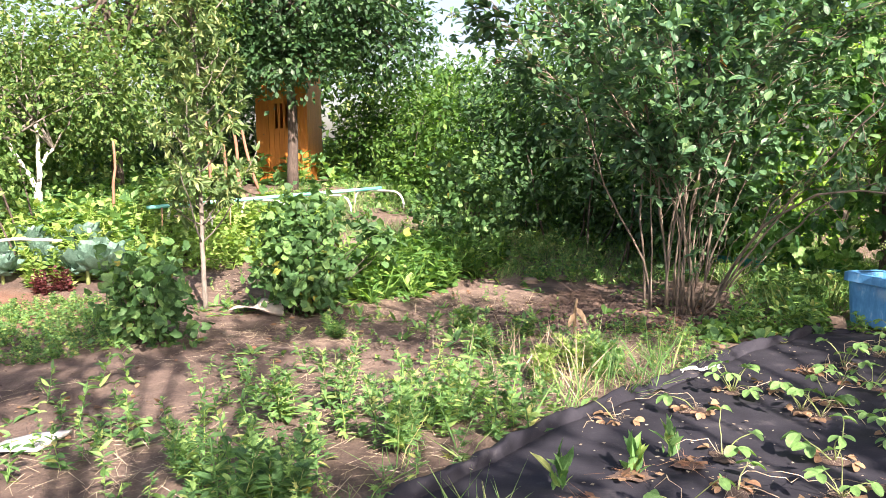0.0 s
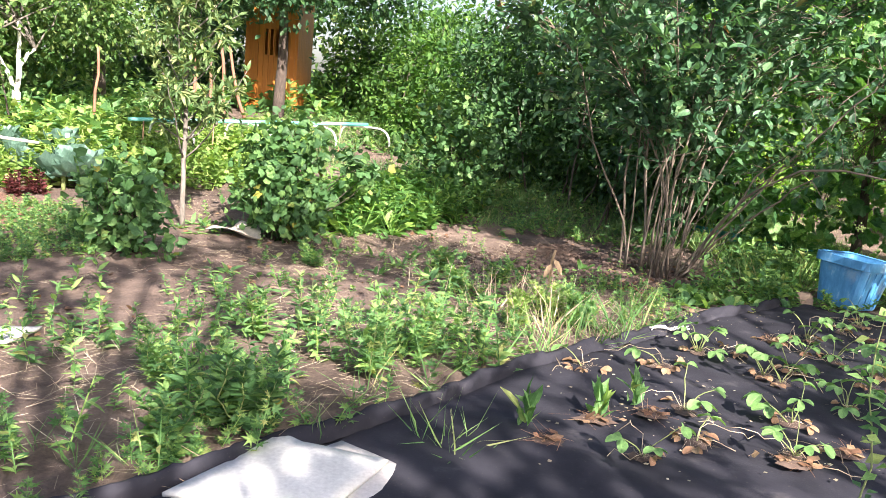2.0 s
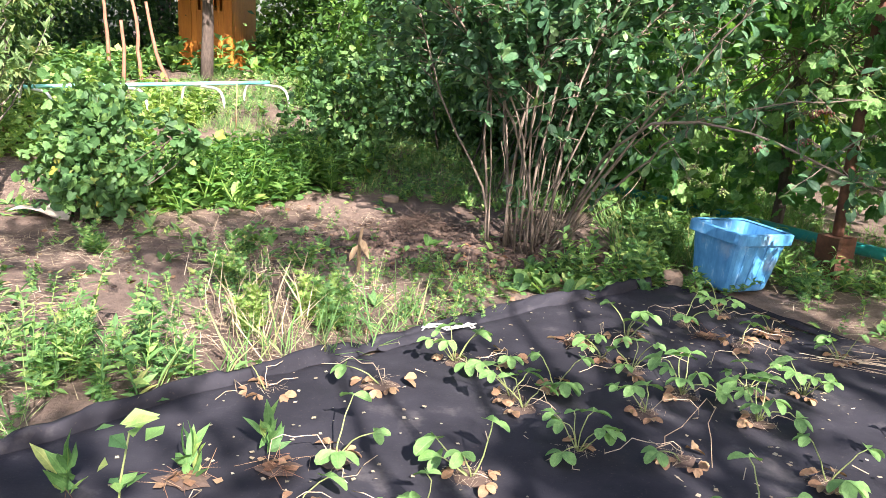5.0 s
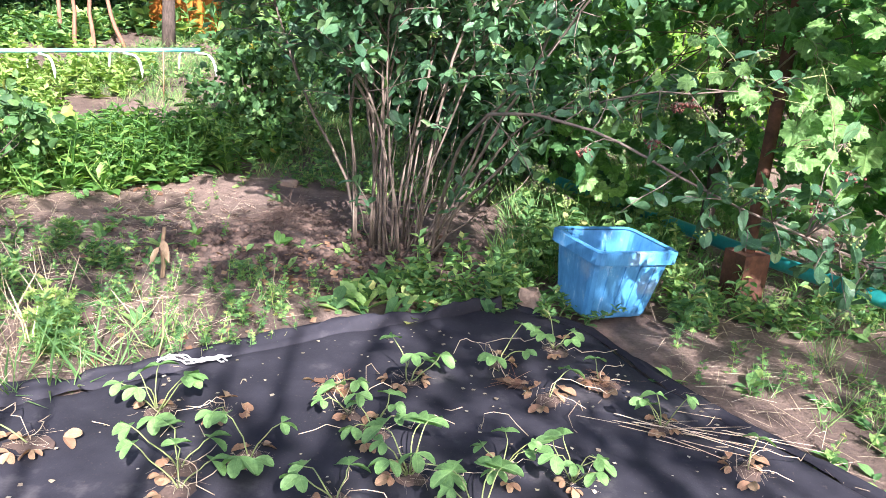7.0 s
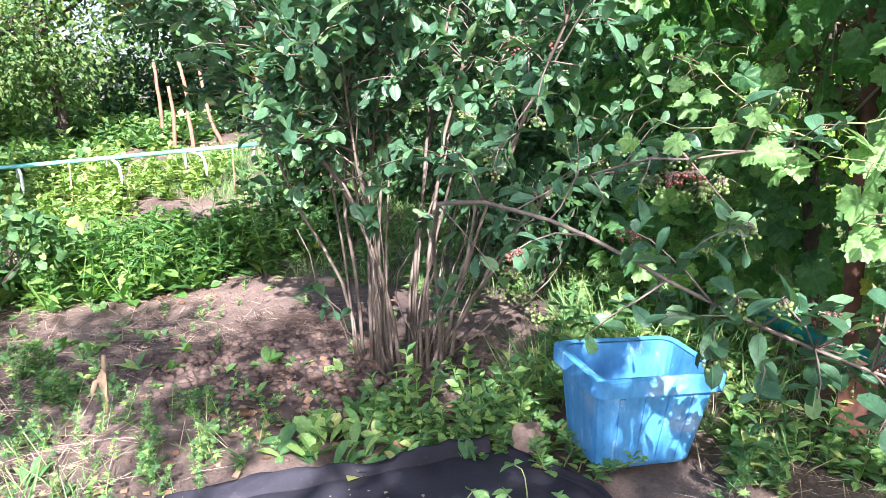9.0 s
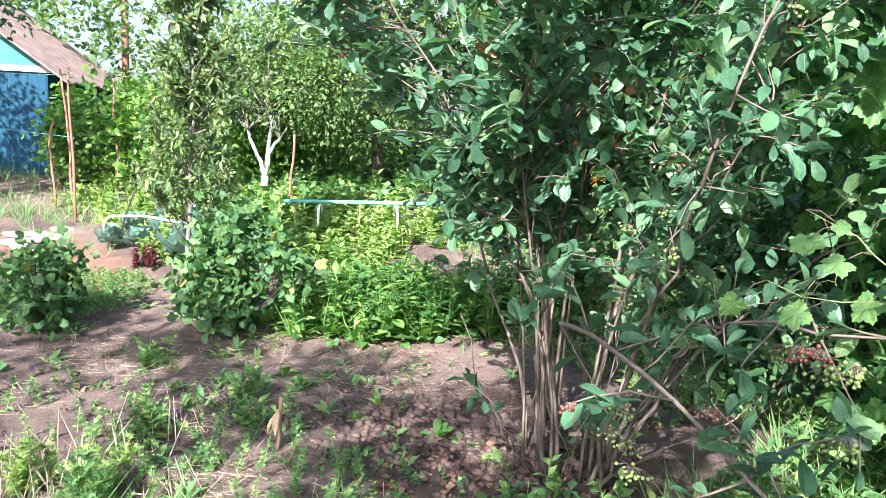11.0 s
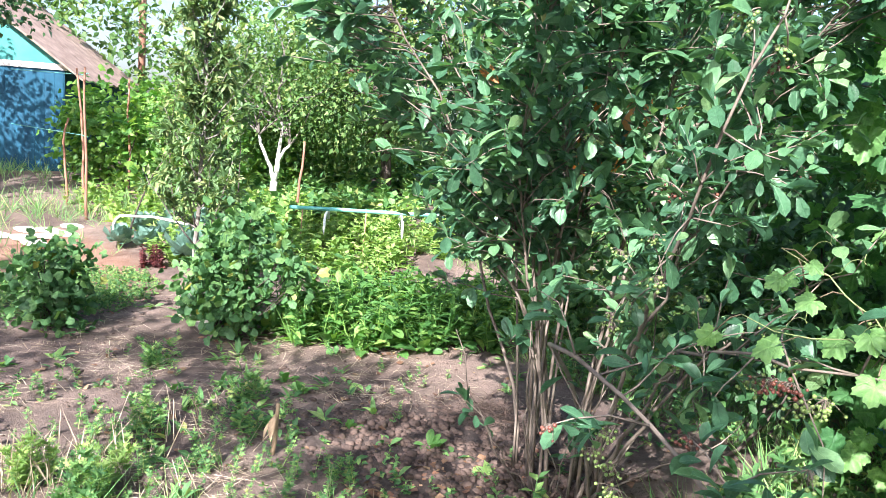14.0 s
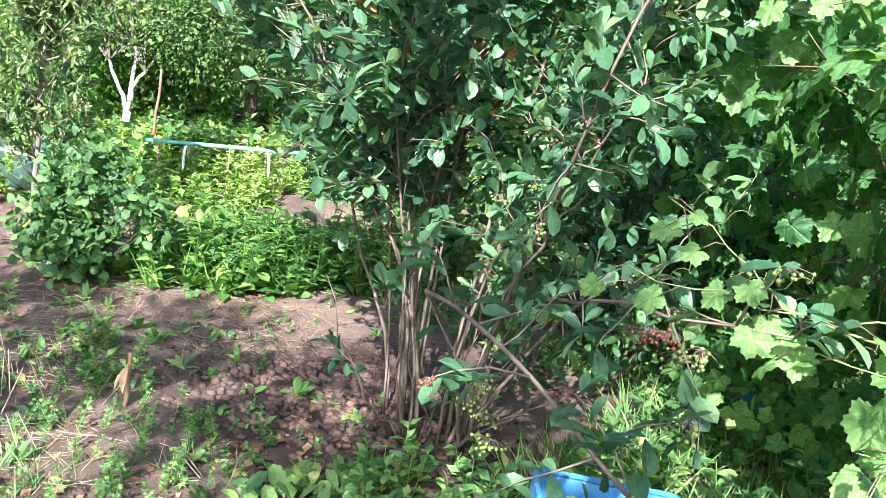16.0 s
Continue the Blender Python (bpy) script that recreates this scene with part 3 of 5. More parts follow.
def build_aronia():
    ob = thing("aronia_shrub", "tall aronia shrub with pale bare stems and unripe berries", "shrub")
    twigs, fol = Shape(), Shape()
    tips = []
    for k in range(18):
        a = RNG.uniform(0, 2 * math.pi)
        q = RNG.uniform(0.05, 1.0) ** 0.7
        b = a + RNG.normal() * 0.7
        base = np.array((1.75 + 0.3 * q * math.cos(a), 6.2 + 0.2 * q * math.sin(a), -0.03))
        top = np.array((1.78 + 1.75 * q * math.cos(b) + RNG.normal() * 0.2, 6.2 + 1.3 * q * math.sin(b) + RNG.normal() * 0.15, RNG.uniform(2.9, 3.9) - 1.0 * q))
        pts = bent(base, top, 0.05, 0.2, 12)
        lean = np.linspace(0, 1, 12)[:, None]
        pts[:, :2] = base[:2] + (pts[:, :2] - base[:2]) * (1.05 * lean - 0.05 * lean ** 2)
        Shape().tube(pts, np.linspace(RNG.uniform(0.006, 0.0135), 0.003, 12), 6).put("stem", STEM, ob)
        for u in RNG.uniform(0.3, 1.0, 58):
            i = min(int(u * 11), 10)
            s = pts[i] + (pts[i + 1] - pts[i]) * (u * 11 - i)
            way = unit(np.array((s[0] - 1.75 + RNG.normal() * 0.5, s[1] - 6.2 + RNG.normal() * 0.5, 0.35 + RNG.normal() * 0.3)))
            e = s + way * RNG.uniform(0.15, 0.55)
            if e[2] > (1.1 if RNG.uniform() < 0.92 else 0.5) + 0.3 * RNG.uniform():
                twigs.tube(bent(s, e, 0.02, 0.03, 4), np.linspace(0.004, 0.0015, 4), 4)
                tips.append((s, e))
        tips.append((pts[-3], pts[-1]))
    for k in range(13):
        a = RNG.uniform(-1.9, 1.3)
        base = np.array((1.78 + 0.24 * math.cos(a) * RNG.uniform(0.2, 1.2), 6.15 + 0.16 * math.sin(a), -0.03))
        q = RNG.uniform(0.15, 0.75)
        top = base + (q * math.cos(a), 0.8 * q * math.sin(a), RNG.uniform(0.55, 1.35))
        pts = bent(base, top, -0.03, 0.07, 9)
        Shape().tube(pts, np.linspace(RNG.uniform(0.004, 0.0075), 0.002, 9), 5).put("shoot", STEM, ob)
        if k % 3 == 0:
            tips.append((pts[-4], pts[-1]))
    leaf_sprays(fol, tips, 13, 0.09)
    arch = resample([(2.02, 6.12, -0.02), (2.1, 5.9, 0.42), (2.22, 5.55, 0.8), (2.4, 5.15, 1.03), (2.62, 5.0, 1.06), (2.9, 4.87, 1.02), (3.06, 4.82, 0.96), (3.24, 4.75, 0.88), (3.45, 4.68, 0.8), (3.65, 4.62, 0.74), (3.9, 4.6, 0.66), (4.1, 4.62, 0.55)], 26)
    Shape().tube(arch, np.linspace(0.0115, 0.0035, 26), 7).put("arching_branch", STEM, ob)
    side = []
    for path in ([(2.0, 6.15, -0.02), (2.3, 5.8, 0.7), (2.66, 5.42, 1.35), (2.84, 5.22, 1.6), (3.0, 5.22, 2.05), (3.1, 5.2, 2.45)],
                 [(2.0, 6.08, -0.02), (2.2, 6.0, 0.35), (2.7, 5.5, 1.0), (3.1, 5.08, 1.19), (3.3, 4.97, 1.2), (3.55, 5.0, 1.23)],
                 [(1.95, 6.2, -0.02), (2.4, 6.1, 0.7), (2.85, 5.95, 1.2), (3.1, 5.9, 1.35)],
                 [(1.95, 6.1, -0.02), (2.35, 5.8, 0.9), (2.75, 5.5, 1.5), (2.95, 5.35, 1.75)]):
        br = resample(path, 18)
        br[1:-1] += RNG.normal(size=(16, 3)) * 0.012
        Shape().tube(br, np.linspace(0.011, 0.003, 18), 6).put("stem", STEM, ob)
        for i in range(9, 18):
            for _ in range(2):
                e = br[i] + unit(RNG.normal(size=3) + (0.1, -0.1, 0.35)) * RNG.uniform(0.12, 0.34)
                twigs.tube(bent(br[i], e, 0.01, 0.02, 4), np.linspace(0.0035, 0.0015, 4), 4)
                side.append((br[i], e))
    for i in range(11, 26):
        for _ in range(6 if i > 20 else 3 if i > 17 else 1):
            d = unit(np.array((RNG.normal() * 0.6 + 0.3, RNG.normal() * 0.6 - 0.1, RNG.normal() * 0.5 + 0.1)))
            e = arch[i] + d * RNG.uniform(0.12, 0.4)
            twigs.tube(bent(arch[i], e, 0.01, 0.02, 4), np.linspace(0.004, 0.0015, 4), 4)
            side.append((arch[i], e))
    leaf_sprays(fol, side, 8, 0.085)
    for s, e in [side[i] for i in RNG.choice(len(side), 44, replace=False)] + [tips[i] for i in RNG.choice(len(tips), 40, replace=False)]:
        berries = Shape()
        berry_cluster(berries, twigs, e, 14)
        berries.put("berry_cluster", REDBERRY if RNG.uniform() < 0.3 else BERRY, ob)
    for k, p in enumerate(((3.16, 5.02, 1.14), (3.22, 5.0, 1.16), (3.28, 4.97, 1.17), (3.31, 4.97, 1.13), (3.36, 4.97, 1.15), (2.72, 5.1, 0.72), (2.8, 5.0, 0.7), (2.66, 5.15, 0.8))):
        berries = Shape()
        berry_cluster(berries, twigs, np.array(p), 24)
        berries.put("berry_cluster", REDBERRY if k in (1, 2) else BERRY, ob)
    fol.put("foliage", ARONIA, ob)
    tagged(twigs.put("twig", STEM, ob), kind="stuff")


def leaf_sprays(fol, tips, per, size, tpl=OVAL):
    """Leaves set spirally along the outer part of each twig."""
    s, e = np.array([t[0] for t in tips]), np.array([t[1] for t in tips])
    n = len(s)
    for j in range(per):
        u = 0.35 + 0.7 * j / per + RNG.normal(size=n) * 0.06
        p = s + (e - s) * np.minimum(u, 1.0)[:, None]
        way = unit(e - s)
        d = way * RNG.uniform(0.2, 0.9, n)[:, None] + RNG.normal(size=(n, 3)) * 0.6
        d[:, 2] += 0.15
        nn = np.array((0, 0, 1.0)) + RNG.normal(size=(n, 3)) * 0.45
        fol.leaves(tpl, p, d, nn, size * RNG.uniform(0.6, 1.25, n))


BALL = []


def ball(shape, p, r):
    if not BALL:
        bm = bmesh.new()
        bmesh.ops.create_icosphere(bm, subdivisions=1, radius=1)
        BALL.extend((np.array([v.co[:] for v in bm.verts]), np.array([[v.index for v in f.verts] for f in bm.faces])))
        bm.free()
    shape.add(np.asarray(p) + BALL[0] * r, BALL[1])


def berry_cluster(shape, twigs, p, n):
    for _ in range(n):
        q = np.asarray(p) + np.array((RNG.normal() * 0.022, RNG.normal() * 0.022, -0.02 + RNG.normal() * 0.012))
        ball(shape, q, RNG.uniform(0.0048, 0.0075))
        twigs.tube(np.stack([p, (p + q) / 2 + (0, 0, 0.006), q]), 0.001, 3)


def currant(x, y, wide, tall, label, clumps):
    z = float(ground_z(x, y))
    ob = thing("currant_bush", label, "shrub", "currant bushes")
    f = Shape()
    mid = crown(f, CURR, [(x, y, z + tall * 0.5, wide * 0.85, wide * 0.85, tall * 0.42), (x + 0.12, y, z + tall * 0.28, wide * 0.85, wide * 0.75, tall * 0.25), (x - wide * 0.4, y, z + tall * 0.75, wide * 0.3, wide * 0.3, tall * 0.3), (x + wide * 0.35, y + 0.1, z + tall * 0.85, wide * 0.3, wide * 0.3, tall * 0.25)] + [(x + RNG.normal() * wide * 0.6, y + RNG.normal() * wide * 0.5, z + tall * RNG.uniform(0.3, 0.95), wide * 0.3, wide * 0.3, tall * 0.2) for _ in range(5)], clumps, 10, 0.08, 0.075, -0.35, 0.45)
    f.put("foliage", CURRANT, ob)
    w = Shape()
    for q in mid[:: max(1, len(mid) // 40)]:
        w.tube(bent((x + RNG.normal() * 0.05, y + RNG.normal() * 0.05, z - 0.02), q, 0.02, 0.04, 6), np.linspace(0.007, 0.002, 6), 5)
    w.put("branch", BARK, ob)


build_aronia()
currant(-2.36, 5.12, 0.3, 0.62, "low currant bush with a few yellowed leaves", 85)
currant(-1.48, 6.12, 0.38, 0.9, "rounded dense currant bush beside the sack", 165)
currant(0.02, 8.3, 0.45, 1.02, "currant bush with lighter tips at the bed's end", 170)

def build_pear():
    """A slim sapling: a thin leader with steep side branches, leaves in loose tufts along them."""
    ob = thing("pear_sapling", "slender young pear tree with drooping narrow leaves", "tree")
    z = float(ground_z(-2.29, 6.22))
    lead = bent((-2.29, 6.22, z - 0.05), (-2.36, 6.25, 3.5), 0, 0.06, 24)
    Shape().tube(lead, np.linspace(0.023, 0.005, 24), 9).put("trunk", GREYBARK, ob)
    leaves, tips = Shape(), [(lead[16], lead[-1])]
    for k in range(64):
        i = 4 + int(18 * (k / 64) ** 0.9)
        a, q = k * 2.4 + RNG.normal() * 0.3, RNG.uniform(0.25, 0.7) * (1.1 - 0.025 * i)
        e = lead[i] + np.array((q * 0.75 * math.cos(a), q * 0.75 * math.sin(a), q * RNG.uniform(0.5, 1.3)))
        Shape().tube(bent(lead[i], e, -0.04, 0.04, 7), np.linspace(0.009, 0.003, 7), 5).put("branch", GREYBARK, ob)
        tips.append((lead[i], e))
        for _ in range(3):
            f = lead[i] + (e - lead[i]) * RNG.uniform(0.4, 0.9)
            tips.append((f, f + unit(RNG.normal(size=3) + (0, 0, 0.3)) * RNG.uniform(0.1, 0.25)))
    leaf_sprays(leaves, tips, 32, 0.085, LANCE)
    leaves.put("foliage", PEAR, ob)


build_pear()


def build_limewashed():
    ob = thing("limewashed_tree", "young fruit tree with a limewashed forked trunk", "tree")
    b = np.array((-5.06, 8.8, float(ground_z(-5.06, 8.8)) - 0.04))
    fork = b + (-0.01, 0.0, 0.5)
    Shape().tube(bent(b, fork, 0, 0.02, 6), np.linspace(0.056, 0.046, 6), 10).put("trunk", LIME, ob)
    f, blobs = Shape(), [(-5.2, 8.9, 2.5, 1.2, 1.0, 0.9), (-4.6, 9.2, 2.1, 0.9, 0.8, 0.6), (-6.2, 9.2, 2.3, 0.9, 0.9, 0.9)]
    mid = crown(f, SMALL, blobs, 460, 15, 0.14, 0.075)
    f.put("crown", LIGHT, ob)
    for d in ((-0.26, -0.1, 0.6), (0.16, 0.12, 0.5), (-0.02, 0.1, 0.8)):
        e = fork + np.array(d)
        limb = Shape().tube(bent(fork - (0, 0, 0.03), e, 0.03, 0.03, 7), np.linspace(0.03, 0.018, 7), 8).put("limb", LIME, ob)
        twig = Shape()
        for q in mid[RNG.choice(len(mid), 9, replace=False)]:
            twig.tube(bent(e, q, 0.05, 0.12, 7), np.linspace(0.013, 0.004, 7), 5)
        tagged(twig.put("twig", GREYBARK, limb), kind="stuff")


build_limewashed()
# the tree before the outhouse
tree("plum_tree", "dark-leaved plum tree standing before the orange outhouse", (-2.75, 12.1), 4.6, 0.085,
     [(-2.5, 12.0, 4.1, 1.9, 1.5, 1.4), (-1.35, 12.0, 3.15, 0.9, 0.8, 0.75), (-3.9, 11.9, 2.9, 1.0, 0.9, 0.9), (-2.7, 11.5, 2.8, 1.1, 0.6, 0.5)], PLUM, SMALL, 0.11, 1300, 16, 0.16, bare=0.5, nlimbs=40)
tree("broad_tree", "broad leafy fruit tree in full sun", (-4.9, 10.6), 4.0, 0.08,
     [(-5.2, 10.4, 2.3, 1.4, 1.2, 1.1), (-6.4, 9.9, 2.0, 1.3, 1.0, 1.1), (-4.2, 11.0, 3.6, 1.1, 1.0, 1.2)], LIGHT, SMALL, 0.1, 900, 15, 0.17, nlimbs=30)
# the gloom under the plum's crown is put into this dark leaf colour
hedge("shaded_thicket", "bushes beside the outhouse, leaves coloured dark as shade", [(-4.6, 13.2, 1.5, 0.9, 0.6, 0.8), (-5.8, 12.8, 1.4, 0.9, 0.6, 0.9), (-4.0, 14.2, 1.8, 0.8, 0.5, 1.0), (-1.6, 13.6, 1.4, 0.6, 0.5, 0.9)], DARK, SMALL, 0.12, 420, 15, 0.17, canes=24)
tree("walnut_tree", "tall leafy tree behind the outhouse", (-5.0, 16.0), 5.5, 0.14,
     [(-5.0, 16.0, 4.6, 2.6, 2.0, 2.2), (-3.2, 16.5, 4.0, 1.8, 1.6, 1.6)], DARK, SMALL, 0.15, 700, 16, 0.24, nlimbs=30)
hedge("back_hedge", "tall bright green hedge along the back of the plot", [(-0.9, 13.2, 1.7, 1.3, 0.8, 1.3), (0.2, 12.0, 1.5, 1.1, 0.8, 1.3), (-0.2, 14.5, 1.9, 1.4, 0.9, 1.0), (1.6, 11.4, 1.5, 1.1, 0.8, 1.5), (2.8, 11.0, 2.0, 1.2, 0.8, 1.6), (-0.4, 10.9, 0.9, 0.7, 0.5, 0.6)], BACK, SMALL, 0.11, 1500, 15, 0.17)
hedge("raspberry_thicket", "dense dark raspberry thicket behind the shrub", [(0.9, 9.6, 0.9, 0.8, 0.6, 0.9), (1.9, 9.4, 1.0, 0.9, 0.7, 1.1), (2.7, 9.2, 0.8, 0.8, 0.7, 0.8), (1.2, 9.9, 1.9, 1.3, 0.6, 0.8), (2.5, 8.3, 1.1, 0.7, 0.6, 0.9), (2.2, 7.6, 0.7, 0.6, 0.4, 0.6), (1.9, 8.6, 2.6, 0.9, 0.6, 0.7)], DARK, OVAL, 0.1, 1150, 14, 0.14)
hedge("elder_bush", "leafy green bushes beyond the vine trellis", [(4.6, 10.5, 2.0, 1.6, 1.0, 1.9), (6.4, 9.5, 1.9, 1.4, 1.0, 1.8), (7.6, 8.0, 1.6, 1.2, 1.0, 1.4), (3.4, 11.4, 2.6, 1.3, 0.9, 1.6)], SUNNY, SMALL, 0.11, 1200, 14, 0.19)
far = Shape()
crown(far, SMALL, [(-9 + 3 * i, 19 + 2 * math.sin(i * 2.1), 2.0 + 0.4 * math.sin(i * 1.3), 2.2, 1.6, 1.7 + 0.3 * math.sin(i * 3.3)) for i in range(3)]
      + [(2.6 + 2.6 * i, 17 + 1.5 * math.sin(i * 2.1), 3.3 + 0.5 * math.sin(i * 1.3), 2.0, 1.6, 3.2 + 0.5 * math.sin(i * 3.3)) for i in range(6)]
      + [(-9, 13, 2.0, 2.0, 1.8, 1.4), (-11.5, 12.5, 2.8, 2.0, 2.0, 2.2), (-15, 10, 3, 2, 2, 2.4), (-16, 5, 3, 2, 2.4, 2.4), (10, 14, 2.6, 2.2, 2, 2.4), (12, 9, 2.6, 2.2, 2, 2.4), (11, 4, 2.5, 2, 2, 2.2)], 2900, 14, 0.3, 0.2)
tagged(far.put("far_trees", LIGHT), "sunlit trees of the neighbouring gardens", "trees", kind="stuff")

# shade trees behind the path's start, whose dappled shadow lies on the beds
for x, y, masses in ((1.4, -3.4, ((3.3, -3.9, 0.9), (2.3, -4.1, 0.5), (0.6, -1.3, 0.9), (1.8, -0.4, 0.6))),
                     (4.6, -3.6, ((4.4, -0.3, 0.8), (3.0, -0.5, 0.7), (5.3, -2.9, 0.6), (5.9, -1.6, 0.7), (5.4, -0.3, 0.6))),
                     (-1.4, -5.2, ((-1.4, -4.2, 1.0), (-0.4, -2.6, 0.8), (-1.6, -1.2, 0.9), (-2.4, -3.0, 0.9))),
                     (7.6, -3.2, ((7.1, -0.8, 0.5), (7.8, 0.4, 0.7), (8.2, -2.2, 0.8)))):
    tree("apple_tree", "old apple tree shading the strawberry bed", (x, y), 5.4, 0.1,
         [(u, v, 5.2, r, r, 0.6) for u, v, r in masses], PLUM, SMALL, 0.14, 34 * len(masses), 20, 0.12, group="apple trees", nlimbs=14)


# ---- the vine on its posts ----
def build_vine():
    post = thing("vine_post", "rusty steel pipe post with a wide foot", "post")
    Shape().tube([(3.84, 5.83, -0.05), (3.85, 5.85, 0.7), (3.87, 5.87, 1.6), (3.875, 5.88, 2.05)], 0.036, 12).put("pole", RUST, post)
    Shape().box((-0.085, -0.085, -0.04), (0.085, 0.085, 0.3), Matrix.Translation((3.84, 5.83, 0)) @ Matrix.Rotation(0.5, 4, "Z")).put("foot", RUST, post, False)
    ob = thing("grape_vine", "grape vine with broad lobed leaves over rusty posts", "vine")
    w, f = Shape(), Shape()
    Shape().tube(resample([(3.77, 6.79, -0.04), (3.8, 6.78, 0.5), (3.74, 6.76, 1.1), (3.8, 6.7, 1.6), (3.66, 6.6, 2.1)], 14), np.linspace(0.05, 0.03, 14), 9).put("trunk", BARK, ob)
    blobs = [(4.3, 6.6, 1.7, 0.9, 0.8, 0.8), (3.5, 7.2, 2.1, 0.7, 0.8, 0.6), (4.6, 5.6, 1.3, 0.7, 0.7, 0.8), (3.35, 7.3, 0.6, 0.6, 0.5, 0.45), (2.9, 7.3, 1.6, 0.5, 0.4, 0.7), (4.4, 5.6, 0.75, 0.5, 0.4, 0.35), (3.75, 6.7, 0.75, 0.5, 0.45, 0.35), (3.2, 6.5, 2.1, 0.5, 0.5, 0.5), (4.5, 5.0, 1.9, 0.6, 0.6, 0.6), (3.85, 5.7, 1.75, 0.35, 0.25, 0.5), (4.9, 7.2, 0.9, 0.7, 0.6, 0.6)]
    mid = crown(f, VINE, blobs, 620, 5, 0.15, 0.13, -0.55, 0.45)
    for q in mid[::4]:
        w.tube(bent((3.8, 6.6 + RNG.normal() * 0.3, RNG.uniform(1.2, 2.0)), q, 0.1, 0.12, 7), np.linspace(0.006, 0.002, 7), 5)
    for path, big in (([(3.9, 5.8, 1.5), (3.85, 5.2, 1.35), (3.78, 4.65, 1.05)], 0.13), ([(4.0, 5.6, 1.6), (4.0, 5.1, 1.6), (3.95, 4.7, 1.45)], 0.13),
                      ([(4.0, 5.7, 2.0), (3.85, 5.3, 2.05), (3.7, 4.95, 1.9)], 0.13), ([(4.05, 5.6, 1.9), (4.0, 5.2, 1.95), (3.95, 4.8, 1.75)], 0.13),
                      ([(3.9, 6.0, 2.2), (3.7, 5.6, 2.2), (3.5, 5.25, 2.0)], 0.13),
                      ([(4.1, 5.6, 1.3), (3.85, 5.2, 1.3), (3.66, 5.05, 1.28), (3.5, 5.0, 1.28), (3.37, 4.96, 1.31), (3.26, 4.92, 1.29), (3.17, 4.88, 1.33)], 0.15),
                      ([(3.7, 5.2, 1.22), (3.5, 5.05, 1.28), (3.38, 4.99, 1.4), (3.3, 4.96, 1.46), (3.22, 4.94, 1.5)], 0.1),
                      ([(4.1, 5.5, 1.15), (3.85, 5.1, 1.15), (3.7, 5.0, 1.2), (3.58, 4.97, 1.22)], 0.18),
                      ([(4.1, 5.5, 0.95), (3.9, 5.1, 1.0), (3.72, 4.98, 1.02)], 0.16)):
        pts = resample(path, 16) + np.sin(np.linspace(0, math.pi, 16))[:, None] * RNG.normal(size=(16, 3)) * 0.008
        shoot = Shape().tube(pts, np.linspace(0.0035, 0.0014, 16), 5).put("shoot", GREENSTEM, ob)
        for i in (7, 12, 14):
            u = np.linspace(0, 1, 14)
            curl = pts[i] + np.column_stack([0.1 * u + 0.014 * np.sin(11 * u) * u, -0.05 * u, 0.07 * u + 0.018 * np.cos(11 * u) * u])
            Shape().tube(curl, 0.0009, 4).put("tendril", GREENSTEM, shoot)
        for i in range(3, 16, 2 if big > 0.14 else 1):
            d = unit(np.array((RNG.normal() * 0.7, -0.4 + RNG.normal() * 0.5, -0.35 + RNG.normal() * 0.3)))
            e = pts[i] + d * 0.07
            w.tube(np.stack([pts[i], (pts[i] + e) / 2 + (0, 0, 0.01), e]), 0.0017, 4)
            lf = Shape().leaves(VINE, [e], [d + np.array((0, 0, -0.3))], [np.array((0.1, -0.55, 0.9)) + RNG.normal(size=3) * 0.3], RNG.uniform(0.85, 1.15) * big * (1.1 - 0.045 * i))
            lf.put("leaf", YOUNG, shoot)
    f.put("foliage", GRAPE, ob)
    w.put("cane", VINECANE, ob)
    for _ in range(10):
        g = Shape()
        p = mid[RNG.integers(len(mid))] - (0, 0, 0.1)
        for _ in range(26):
            u = RNG.uniform()
            ball(g, p + np.array((RNG.normal() * 0.022 * (1.2 - u), RNG.normal() * 0.022 * (1.2 - u), -0.14 * u)), 0.006)
        g.put("grape_cluster", BERRY, ob)


build_vine()
pipe = Shape().tube(resample([(2.6, 8.2, 0.16), (3.4, 7.2, 0.15), (3.95, 6.4, 0.15), (4.5, 5.7, 0.15), (5.4, 4.9, 0.14)], 20), 0.045, 12).put("water_pipe", PIPE)
tagged(pipe, "turquoise plastic water pipe lying behind the posts", "pipe")


